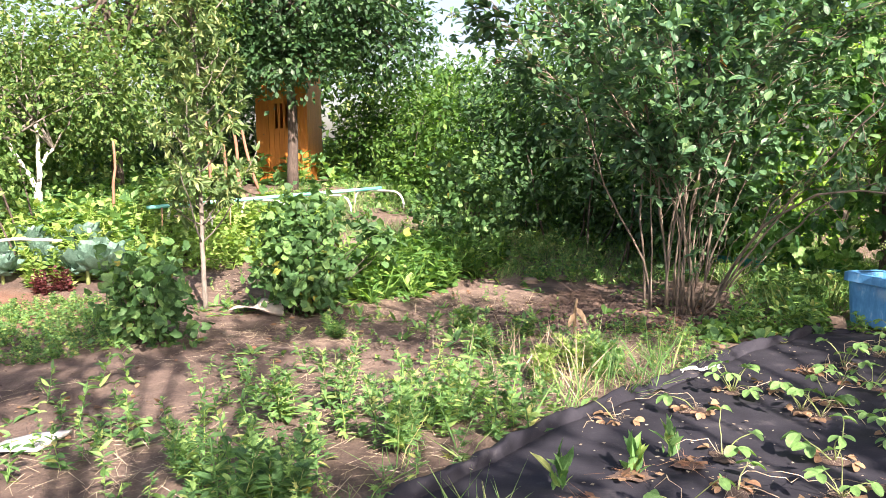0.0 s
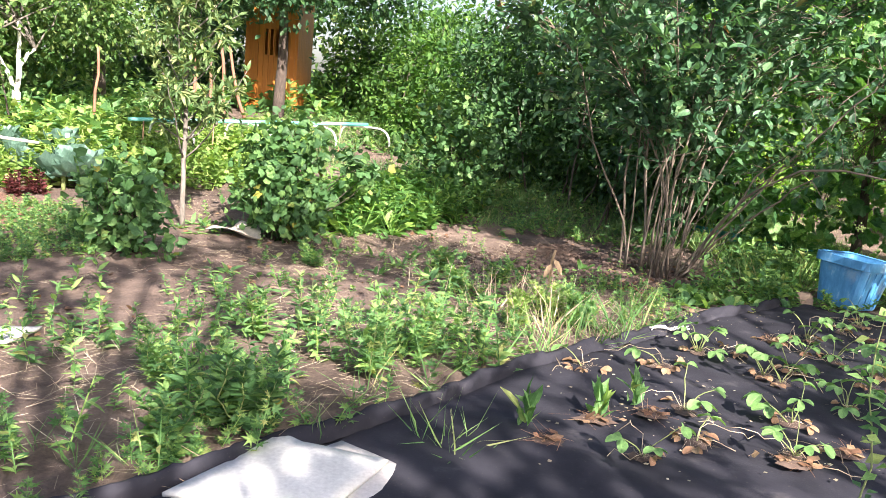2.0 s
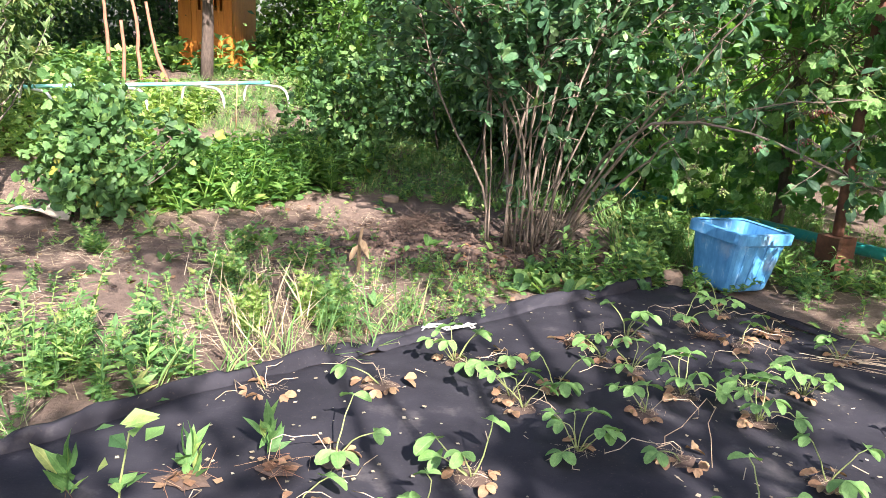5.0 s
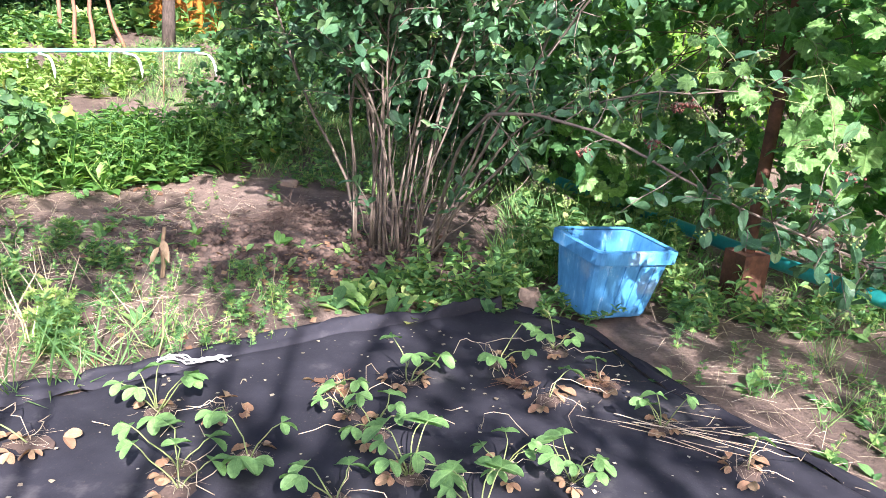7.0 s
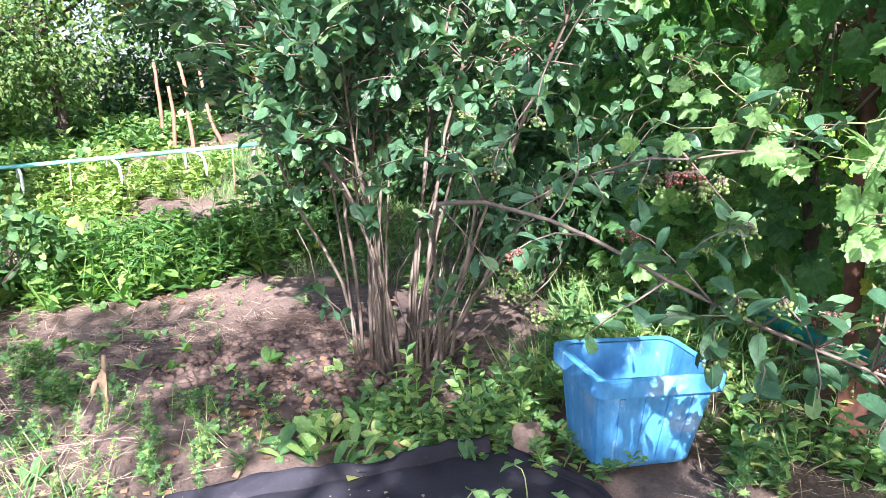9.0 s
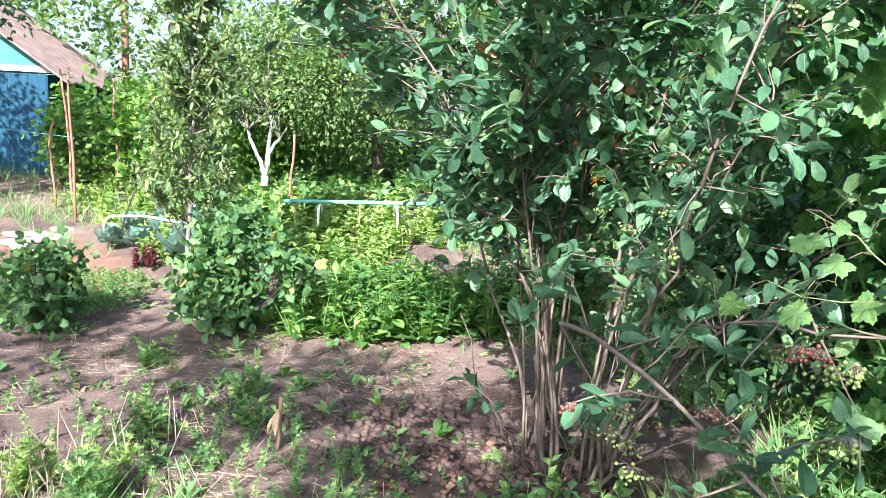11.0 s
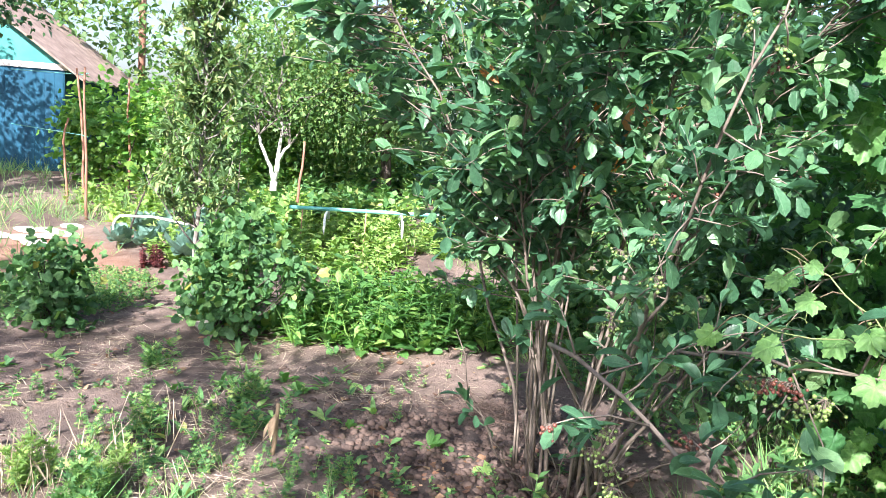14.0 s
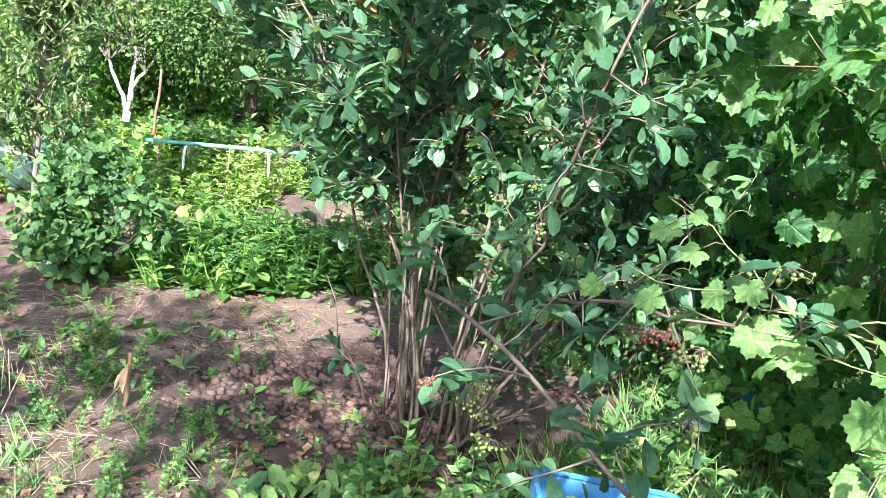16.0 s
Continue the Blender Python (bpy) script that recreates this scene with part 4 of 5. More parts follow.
# ---- blue tub and stone ----
def build_tub():
    ob = thing("blue_tub", "scuffed blue plastic tub tilted beside the bed", "tub")
    m = Matrix.Translation((3.04, 5.43, 0.028)) @ Matrix.Rotation(radians(6), 4, "Y") @ Matrix.Rotation(radians(36), 4, "Z") @ Matrix.Diagonal((0.94, 0.94, 1.03, 1))

    def ring(hx, hy, z, r=0.05):
        out = []
        for cx, cy, a0 in ((1, 1, 0), (-1, 1, 90), (-1, -1, 180), (1, -1, 270)):
            for a in (0, 30, 60, 90):
                q = radians(a0 + a)
                out.append(tuple(m @ Vector((cx * (hx - r) + r * math.cos(q), cy * (hy - r) + r * math.sin(q), z))))
        return out

    def loft(rings, name, cap=True):
        v, t, n = [], [], 16
        for q in rings:
            v += q
        for i in range(len(rings) - 1):
            for j in range(n):
                a, b = i * n + j, i * n + (j + 1) % n
                t += [(a, b, b + n), (a, b + n, a + n)]
        if cap:
            for base in (0, (len(rings) - 1) * n):
                t += [(base, base + j, base + j + 1) for j in range(1, n - 1)]
        me = Shape().add(v, t).put(name, TUB, ob, False)
        return me

    loft([ring(0.205, 0.145, 0.0), ring(0.215, 0.153, 0.015), ring(0.26, 0.19, 0.3), ring(0.262, 0.192, 0.31), ring(0.262, 0.192, 0.36), ring(0.25, 0.18, 0.36), ring(0.2, 0.14, 0.02)], "body")
    loft([ring(0.263, 0.193, 0.3), ring(0.287, 0.217, 0.305), ring(0.289, 0.219, 0.365), ring(0.275, 0.205, 0.372), ring(0.251, 0.181, 0.366)], "rim", False)
    for u in (-0.62, -0.2, 0.2, 0.62):
        for side in (-1, 1):
            rib = Shape().box((u * 0.19 - 0.012, side * 0.14 - 0.006, 0.03), (u * 0.19 + 0.012, side * 0.14 + 0.006, 0.06), m)
            v = rib.v[0].reshape(2, 2, 2, 3)
            for i, x in enumerate((-0.012, 0.012)):
                for j, y in enumerate((-0.004, 0.006)):
                    for k, (z, hx, hy) in enumerate(((0.03, 0.217, 0.155), (0.29, 0.258, 0.189))):
                        v[i, j, k] = tuple(m @ Vector((u * hx + x, side * (hy + y), z)))
            rib.put("rib", TUB, ob, False)


build_tub()


def rock(name, label, p, size, mat, rough=0.25, parent=None):
    bm = bmesh.new()
    bmesh.ops.create_icosphere(bm, subdivisions=3, radius=1)
    off = Vector(p)
    for v in bm.verts:
        k = 1 + rough * noise.noise(v.co * 1.3 + off * 7) + rough * 0.4 * noise.noise(v.co * 3.5 + off * 3)
        c = v.co * k
        c = Vector([max(-0.8, min(0.8, a)) for a in c])
        v.co = Vector((c.x * size[0], c.y * size[1], c.z * size[2])) + off
    me = bpy.data.meshes.new(name)
    bm.to_mesh(me)
    bm.free()
    me.materials.append(mat)
    return tagged(new(name, me), label, "stone")


rock("stone", "rounded pale brown stone holding the fabric's corner", (2.67, 5.34, 0.05), (0.075, 0.06, 0.085), STONE)


# ---- rail frame over the bean row ----
def build_rail():
    ob = thing("bean_rail", "turquoise rail lying on white hoops over the bean row", "garden frame")
    a, b = np.array((-3.42, 8.03, 0.79)), np.array((-1.08, 9.54, 0.9))
    Shape().tube(np.stack([a + (b - a) * u for u in np.linspace(-0.02, 1.0, 9)]), 0.022, 10).put("rail", TEAL, ob)
    for u in (0.14, 0.45, 0.73, 0.985):
        c = a + (b - a) * u
        w = np.array((0.34, -0.28, 0))
        z = float(ground_z(c[0], c[1]))
        top = c[2] - 0.03
        pts = [np.array((*(c - w)[:2], z - 0.03)), np.array((*(c - w)[:2], top - 0.12)), np.array((*(c - w * 0.85)[:2], top - 0.03)), np.array((*(c - w * 0.6)[:2], top)), np.array((*(c + w * 0.6)[:2], top)), np.array((*(c + w * 0.85)[:2], top - 0.03)), np.array((*(c + w)[:2], top - 0.12)), np.array((*(c + w)[:2], z - 0.03))]
        Shape().tube(resample(pts, 30), 0.014, 8).put("hoop", WHITE, ob)
    for u in (0.03, 0.3, 0.86):
        c = a + (b - a) * u
        z = float(ground_z(c[0], c[1]))
        Shape().tube([(c[0], c[1], z - 0.03), (c[0] + 0.02, c[1], c[2] - 0.01)], 0.008, 6).put("prop", STAKE, ob)


build_rail()


# ---- outhouse ----
def build_outhouse():
    ob = thing("outhouse", "narrow orange-painted plank outhouse with a slotted door", "outhouse")
    z = float(ground_z(-2.85, 13.1)) - 0.05
    m = Matrix.Translation((-3.0, 13.0, z)) @ Matrix.Rotation(radians(-4), 4, "Z")
    n = 7
    w = 0.62
    door = Shape().box((-w / 2 + 0.01, 0.027, 0.25), (w / 2 - 0.01, 0.05, 0.35), m).box((-w / 2 + 0.01, 0.027, 1.6), (w / 2 - 0.01, 0.05, 1.7), m).put("door", ORANGE, ob, False)
    for i in range(n):
        x0 = -w / 2 + i * w / n
        if i in (1, 2, 3, 4, 5):
            s = Shape().box((x0 + 0.002, 0, 0.05), (x0 + w / n - 0.002, 0.025, 0.98), m).box((x0 + 0.002, 0, 1.4), (x0 + w / n - 0.002, 0.025, 1.95), m)
            s.box((x0 + 0.002, 0, 0.98), (x0 + 0.02, 0.025, 1.4), m).box((x0 + w / n - 0.02, 0, 0.98), (x0 + w / n - 0.002, 0.025, 1.4), m)
        else:
            s = Shape().box((x0 + 0.002, 0, 0.05), (x0 + w / n - 0.002, 0.025, 1.95), m)
        s.put("plank", ORANGE, door, False)
    for x0 in (-w / 2 - 0.05, w / 2 + 0.004):
        Shape().box((x0, -0.012, 0), (x0 + 0.046, 0.07, 2.02), m).put("corner_post", ORANGE, ob, False)
    Shape().box((-w / 2 - 0.24, 0.05, 0), (-w / 2 - 0.052, 0.075, 2.0), m).put("side_panel", ORANGE, ob, False)
    Shape().box((-w / 2 - 0.05, 0.08, 0), (-w / 2 - 0.02, 1.0, 2.0), m).put("side_wall", ORANGE, ob, False)
    Shape().box((w / 2 + 0.02, 0.08, 0), (w / 2 + 0.05, 1.0, 2.0), m).put("side_wall", ORANGE, ob, False)
    Shape().box((-w / 2 - 0.018, 0.97, 0), (w / 2 + 0.018, 1.0, 2.0), m).put("back_wall", ORANGE, ob, False)
    Shape().box((-w / 2 - 0.2, -0.15, 2.02), (w / 2 + 0.2, 1.1, 2.06), m).put("roof", ROOF, ob, False)


build_outhouse()


# ---- blue shed ----
def build_shed():
    ob = thing("blue_shed", "blue plank shed with a sea-green gable and slate roof", "shed")
    u, v = Vector((-0.8, 0.6, 0)), Vector((0.6, 0.8, 0))
    a = Vector((-10.3, 7.9, 0.6))
    m = Matrix(((u.x, v.x, 0, a.x), (u.y, v.y, 0, a.y), (0, 0, 1, a.z), (0, 0, 0, 1)))
    n = 22
    front = Shape().box((0.03, -3.5, 0.2), (0.08, -0.04, 0.3), m).box((0.03, -3.5, 1.5), (0.08, -0.04, 1.6), m).put("front_wall", BLUEWALL, ob, False)
    long_wall = Shape().box((0.1, -0.09, 0.2), (3.9, -0.035, 0.3), m).put("side_wall", BLUEWALL, ob, False)
    for i in range(n):
        y1 = -i * 0.16
        Shape().box((0, y1 - 0.156, -0.3), (0.025, y1, 1.72), m).put("plank", BLUEWALL, front, False)
    for i in range(22):
        Shape().box((i * 0.18, -0.03, -0.3), (i * 0.18 + 0.176, -0.005, 1.72), m).put("plank", BLUEWALL, long_wall, False)
    Shape().box((0.1, -3.5, -0.3), (4, -3.47, 1.7), m).put("wall", BLUEWALL, ob, False)
    Shape().box((3.97, -3.46, -0.3), (4, -0.04, 1.7), m).put("wall", BLUEWALL, ob, False)
    Shape().box((-0.03, -3.55, 1.72), (0.03, 0.05, 1.82), m).put("gable_beam", CARD, ob, False)
    g = [(0.0, -3.5, 1.8), (0.0, 0.0, 1.8), (0.0, -1.75, 3.1), (0.03, -3.5, 1.8), (0.03, 0.0, 1.8), (0.03, -1.75, 3.1)]
    Shape().add([tuple(m @ Vector(p)) for p in g], [(0, 1, 2), (3, 5, 4), (0, 3, 4), (0, 4, 1), (1, 4, 5), (1, 5, 2), (2, 5, 3), (2, 3, 0)]).put("gable", GREENWALL, ob, False)
    for s in (1, -1):
        k, w = 44, []
        for i in range(k + 1):
            x = -0.3 + i * 4.6 / k
            for q in (0, 1):
                yy = -1.75 + s * q * 2.15
                w.append(tuple(m @ Vector((x, yy, 3.16 - q * 1.58 + 0.018 * math.sin(i * 1.55)))))
        t = [tr for i in range(k) for tr in ((2 * i, 2 * i + 1, 2 * i + 3), (2 * i, 2 * i + 3, 2 * i + 2))]
        r = Shape().add(w, t).put("roof_slope", ROOF, ob, False)
        so = r.modifiers.new("thick", "SOLIDIFY")
        so.thickness = 0.03


build_shed()

# ---- poles and stakes by the shed ----
for x, y, h, lean in ((-7.4, 6.95, 1.2, 0.02), (-6.9, 7.0, 1.9, -0.15), (-6.4, 6.85, 1.95, -0.05), (-7.6, 7.9, 1.7, -0.03), (-4.1, 8.5, 1.1, 0.08)):
    z = float(ground_z(x, y))
    s = Shape().tube(bent((x, y, z - 0.05), (x + lean, y + lean * 0.4, z + h), 0, 0.03, 8), np.linspace(0.02, 0.014, 8), 7).put("wooden_pole", REDSTAKE)
    tagged(s, "thin reddish-brown wooden garden pole", "pole", "garden poles")
for z in (2.15, 1.35):
    s = Shape().tube([(-9.0, 6.7, z + 0.05), (-7.0, 7.0, z), (-6.4, 6.85, z)], 0.006, 5).put("clothes_line", TEAL)
    tagged(s, "pale blue cord strung between the poles", "cord")

for x, y, h, lean in ((-3.75, 11.2, 1.15, -0.06), (-3.55, 11.1, 0.85, 0.02), (-3.35, 11.25, 1.25, -0.12), (-3.1, 11.6, 1.1, -0.3)):
    z = float(ground_z(x, y))
    s = Shape().tube(bent((x, y, z - 0.05), (x + lean, y, z + h), 0, 0.03, 8), np.linspace(0.03, 0.022, 8), 7).put("wooden_pole", REDSTAKE)
    tagged(s, "reddish-brown wooden pole by the outhouse", "pole", "garden poles")
tree("cherry_tree", "old tree with boughs hanging before the shed", (-7.4, 3.2), 3.6, 0.1,
     [(-6.9, 5.0, 3.45, 1.3, 1.2, 0.5), (-7.6, 6.0, 3.15, 0.9, 0.8, 0.45), (-7.6, 4.0, 4.0, 1.4, 1.4, 0.9), (-9.9, 4.0, 3.7, 1.7, 1.3, 0.9)], PLUM, SMALL, 0.11, 520, 14, 0.14, nlimbs=34)
pole = Shape().tube([(-15.5, 11.5, 0.8), (-15.5, 11.5, 6.2)], 0.09, 9).put("utility_pole", REDSTAKE)
tagged(pole, "weathered wooden utility pole behind the shed", "utility pole")

# ---- beds ----
hedge("cherry_bush", "loose pale green cherry bush beside the cabbages", [(-5.0, 7.6, 1.4, 0.5, 0.5, 0.8), (-5.4, 7.8, 2.0, 0.5, 0.5, 0.6)], LIGHT, SMALL, 0.08, 170, 14, 0.11, canes=16, category="bush")
hedge("grape_arbour", "dense vine-covered bushes by the shed", [(-7.6, 8.4, 1.3, 1.0, 0.8, 0.9), (-9.0, 8.0, 1.3, 0.9, 0.6, 0.8), (-6.6, 9.6, 1.4, 0.9, 0.7, 0.9)], BRIGHT, CURR, 0.12, 380, 12, 0.15, canes=20, category="bush")


def scatter(n, box, keep=None):
    x, y = RNG.uniform(box[0], box[1], n), RNG.uniform(box[2], box[3], n)
    k = ~in_bed(x, y)
    if keep is not None:
        k &= keep(x, y)
    return np.stack([x[k], y[k]], 1)


def patchy(x, y, f=1.6, cut=0.0):
    return np.sin(f * x + 1.3 * np.sin(f * 0.8 * y)) * np.sin(f * 1.1 * y + 1.7 * np.sin(f * 0.7 * x + 1)) + RNG.normal(size=len(x)) * 0.35 > cut


def grass(shape, xy, tall, per=9, tpl=BLADE, z=None, splay=0.55):
    """Tufts of thin blades."""
    n = len(xy)
    z = ground_z(xy[:, 0], xy[:, 1]) if z is None else z
    base = np.column_stack([xy, z])
    own = np.repeat(np.arange(n), per)
    m = n * per
    p = base[own] + np.column_stack([RNG.normal(size=(m, 2)) * 0.018, np.zeros(m) - 0.01])
    d = np.column_stack([RNG.normal(size=(m, 2)) * splay, np.ones(m)])
    shape.leaves(tpl, p, d, RNG.normal(size=(m, 3)), np.broadcast_to(tall, (n,))[own] * RNG.uniform(0.5, 1.2, m))


def herbs(shape, xy, tall, nodes=7, per=3, tpl=CUT, size=0.06, splay=0.25):
    """Upright weeds: a thin stalk with whorls of leaves."""
    n = len(xy)
    base = np.column_stack([xy, ground_z(xy[:, 0], xy[:, 1]) - 0.01])
    way = unit(np.column_stack([RNG.normal(size=(n, 2)) * splay, np.ones(n)]))
    h = np.broadcast_to(tall, (n,)) * RNG.uniform(0.55, 1.25, n)
    shape.leaves(STALK, base, way, RNG.normal(size=(n, 3)), h)
    for j in range(nodes):
        u = (j + 0.6) / nodes
        p = np.repeat(base + way * (h * u)[:, None], per, 0)
        d = np.column_stack([RNG.normal(size=(n * per, 2)), np.full(n * per, 0.45) + RNG.normal(size=n * per) * 0.3])
        nn = np.array((0, 0, 1.0)) + RNG.normal(size=(n * per, 3)) * 0.35
        shape.leaves(tpl, p, d, nn, size * np.repeat(np.clip(h / 0.25, 0.6, 1.5), per) * (1.1 - 0.45 * u) * RNG.uniform(0.7, 1.3, n * per))


def rosettes(shape, xy, per, tpl, size, lift=0.7):
    n = len(xy)
    base = np.column_stack([xy, ground_z(xy[:, 0], xy[:, 1]) + 0.0])
    p = np.repeat(base, per, 0) + np.column_stack([RNG.normal(size=(n * per, 2)) * 0.02, np.zeros(n * per)])
    d = np.column_stack([RNG.normal(size=(n * per, 2)), np.abs(RNG.normal(size=n * per)) * lift + 0.1])
    shape.leaves(tpl, p, d, np.array((0, 0, 1.0)) + RNG.normal(size=(n * per, 3)) * 0.2, np.broadcast_to(size, (n,)).repeat(per) * RNG.uniform(0.6, 1.25, n * per))


def stuff(shape, name, mat, label, category):
    return tagged(shape.put(name, mat), label, category, kind="stuff")


def edge_gap(x, y):
    """How far a place lies outside the fabric's long edge."""
    e = resample(LEFT_EDGE, 60)
    return np.sqrt(((x[:, None] - e[None, :, 0]) ** 2 + (y[:, None] - e[None, :, 1]) ** 2).min(1))


weeds, grassy, litter = Shape(), Shape(), Shape()


def leafy_weed(x, y, tall, stems, tpl, size, mat, label, spread=0.08):
    """A many-stemmed weed: upright stalks with pairs of leaves that shrink towards the tip."""
    ob = thing("leafy_weed", label, "weed", "large weeds")
    z, f = float(ground_z(x, y)), Shape()
    for _ in range(stems):
        d = RNG.normal(size=2)
        h = tall * RNG.uniform(0.6, 1.1)
        e = np.array((x + d[0] * spread, y + d[1] * spread, z + h))
        pts = bent((x + d[0] * spread * 0.25, y + d[1] * spread * 0.25, z - 0.02), e, 0.0, 0.03, 10)
        Shape().tube(pts, np.linspace(0.0035, 0.0015, 10), 4).put("stalk", GREENSTEM, ob)
        for i in range(2, 10):
            k = 4 if i < 9 else 6
            a = RNG.uniform(0, 6.28) + np.arange(k) * 6.28 / k
            dd = np.column_stack([np.cos(a), np.sin(a), np.full(k, 0.15 + 0.09 * i) + RNG.normal(size=k) * 0.15])
            f.leaves(tpl, np.tile(pts[i], (k, 1)) + RNG.normal(size=(k, 3)) * 0.006, dd, np.array((0, 0, 1.0)) + RNG.normal(size=(k, 3)) * 0.25, size * (1.15 - 0.06 * i) * RNG.uniform(0.75, 1.2, k))
    f.put("foliage", mat, ob)


for x, y, tall, stems, tpl, size, mat, label in (
        (-0.8, 2.36, 0.27, 7, OVAL, 0.085, CURRANT, "dark green leafy weed beside the pale slate sheet"),
        (-0.4, 3.08, 0.36, 9, CUT, 0.085, WEED, "tall feathery green weed beside the fabric"),
        (-0.18, 3.42, 0.3, 7, CUT, 0.08, WEED, "tall feathery green weed beside the fabric"),
        (0.16, 3.52, 0.26, 6, CUT, 0.07, CURRANT, "low feathery green weed at the fabric's hem"),
        (-1.2, 2.72, 0.25, 6, CUT, 0.08, WEED, "feathery green weed growing from bare soil"),
        (-0.99, 3.5, 0.22, 6, LANCE, 0.09, WEED, "narrow-leaved green weed growing from bare soil"),
        (-0.83, 3.74, 0.38, 4, LANCE, 0.09, GRASS, "slim upright weed growing from bare soil"),
        (-1.0, 2.12, 0.2, 6, OVAL, 0.07, WEED, "low leafy weed beside the slate sheet"),
        (0.38, 4.1, 0.24, 6, CUT, 0.08, BEAN, "yellowing weed among the straw"),
        (0.6, 4.3, 0.2, 6, CUT, 0.08, BEAN, "yellowing weed among the straw"),
        (0.08, 4.8, 0.24, 5, CUT, 0.08, WEED, "feathery green weed growing from bare soil"),
        (-0.09, 5.45, 0.16, 5, CUT, 0.08, WEED, "low feathery weed on trodden soil"),
        (0.75, 4.25, 0.2, 6, CUT, 0.09, WEED, "feathery green weed beside the fabric"),
        (0.31, 5.25, 0.15, 5, OVAL, 0.06, WEED, "low leafy weed on trodden soil"),
        (-1.0, 5.35, 0.16, 6, CUT, 0.08, WEED, "low feathery weed on trodden soil"),
        (2.84, 5.22, 0.14, 5, OVAL, 0.06, WEED, "small leafy weed against the blue tub")):
    leafy_weed(x, y, tall, stems, tpl, size, mat, label)
# along the fabric's long edge
near = lambda x, y: (edge_gap(x, y) < 1.05) & (edge_gap(x, y) > 0.08) & (x < 1.5)
herbs(weeds, scatter(300, (-2.2, 1.5, 1.2, 5.0), lambda x, y: near(x, y) & patchy(x, y, 1.9, 0.1) & (y - x < 3.9)), 0.17, 8, 4, CUT, 0.08)
herbs(weeds, scatter(420, (-2.2, 0.4, 1.0, 4.2), lambda x, y: (edge_gap(x, y) < 1.05) & (x < 0.25) & patchy(x, y, 2.3, -0.1)), 0.2, 8, 4, CUT, 0.075)
herbs(weeds, scatter(90, (-1.4, 0.5, 1.6, 3.9), lambda x, y: (edge_gap(x, y) < 0.9)), 0.3, 10, 3, LANCE, 0.06)
grass(grassy, scatter(300, (-2.2, 1.2, 1.2, 4.6), lambda x, y: near(x, y) & patchy(x, y, 2.2, 0.1)), 0.2)
grass(grassy, scatter(160, (-0.6, 1.2, 2.2, 4.8), lambda x, y: edge_gap(x, y) < 0.25), 0.3, 8)
# the open soil
herbs(weeds, scatter(300, (-3.6, 2.4, 3.0, 7.4), lambda x, y: patchy(x, y, 2.6, 0.45)), 0.12, 5, 4, CUT, 0.06)
rosettes(weeds, scatter(260, (-3.6, 2.6, 3.0, 7.6), lambda x, y: patchy(x, y, 2.3, 0.35)), 7, BROAD, 0.075)
herbs(weeds, scatter(300, (-0.4, 1.7, 3.6, 5.3), lambda x, y: patchy(x, y, 2.4, 0.2)), 0.15, 7, 3, CUT, 0.06)
grass(grassy, scatter(110, (-0.4, 1.7, 3.6, 5.3), lambda x, y: patchy(x, y, 2.0, 0.5)), 0.15, 7)
herbs(weeds, scatter(900, (-4.2, -2.5, 4.6, 6.4), lambda x, y: (x + 3.4) ** 2 + (y - 5.4) ** 2 < 0.9), 0.1, 4, 4, CUT, 0.07)
herbs(weeds, scatter(60, (-2.6, -0.7, 2.6, 4.4)), 0.22, 7, 3, LANCE, 0.08)
# between the shrub, the fabric's corner and the tub
rosettes(weeds, scatter(34, (1.6, 2.75, 5.2, 5.6)), 6, OVAL, 0.1, 0.9)
herbs(weeds, scatter(36, (1.9, 2.8, 5.35, 5.9)), 0.24, 6, 3, SMALL, 0.085)
grass(grassy, scatter(110, (2.45, 3.6, 5.9, 7.6), lambda x, y: (x - 1.75) ** 2 + (y - 6.2) ** 2 > 0.3), 0.28, 10)
grass(grassy, scatter(1900, (3.2, 6.5, 2.4, 8.0), lambda x, y: patchy(x, y, 2.1, 0.05)), 0.14, 9)
herbs(weeds, scatter(500, (3.3, 6.2, 2.4, 7.6), lambda x, y: patchy(x, y, 1.8, 0.15)), 0.16, 6, 3, CUT, 0.07)
rosettes(weeds, scatter(260, (3.2, 6.0, 3.0, 7.2), lambda x, y: patchy(x, y, 1.5, 0.0)), 7, BROAD, 0.085)
# under the hedges
grass(grassy, scatter(2600, (0.3, 4.5, 7.2, 11.0), lambda x, y: y > 7.6 - 0.1 * x), 0.17, 9)
grass(grassy, scatter(1000, (-0.5, 1.0, 8.3, 12.5)), 0.18, 8)
grass(grassy, scatter(1700, (-3.0, -0.3, 9.0, 13.0), lambda x, y: patchy(x, y, 1.9, -0.3)), 0.17, 8)
herbs(weeds, scatter(160, (-3.0, -0.3, 9.6, 13.0), lambda x, y: patchy(x, y, 1.4, 0.1)), 0.22, 6, 3, SMALL, 0.1)
herbs(weeds, scatter(500, (0.0, 4.5, 7.4, 10.5)), 0.2, 6, 3, SMALL, 0.08)
herbs(weeds, scatter(2300, (-12, -3.6, 7.8, 15), lambda x, y: patchy(x, y, 0.9, -0.45) & (y + 0.5 * x > 4.2)), 0.36, 6, 3, SMALL, 0.13)
grass(grassy, scatter(2600, (-12, -3.9, 5.5, 12), lambda x, y: patchy(x, y, 0.8, -0.1) & (x + y * 0.9 < 1.9)), 0.28, 8)
herbs(weeds, scatter(900, (-4, 9, 12.5, 18)), 0.5, 6, 3, SMALL, 0.16)
herbs(weeds, scatter(170, (-1.2, 1.7, 4.5, 6.1), lambda x, y: patchy(x, y, 3.1, 0.2)), 0.09, 5, 3, SMALL, 0.055)
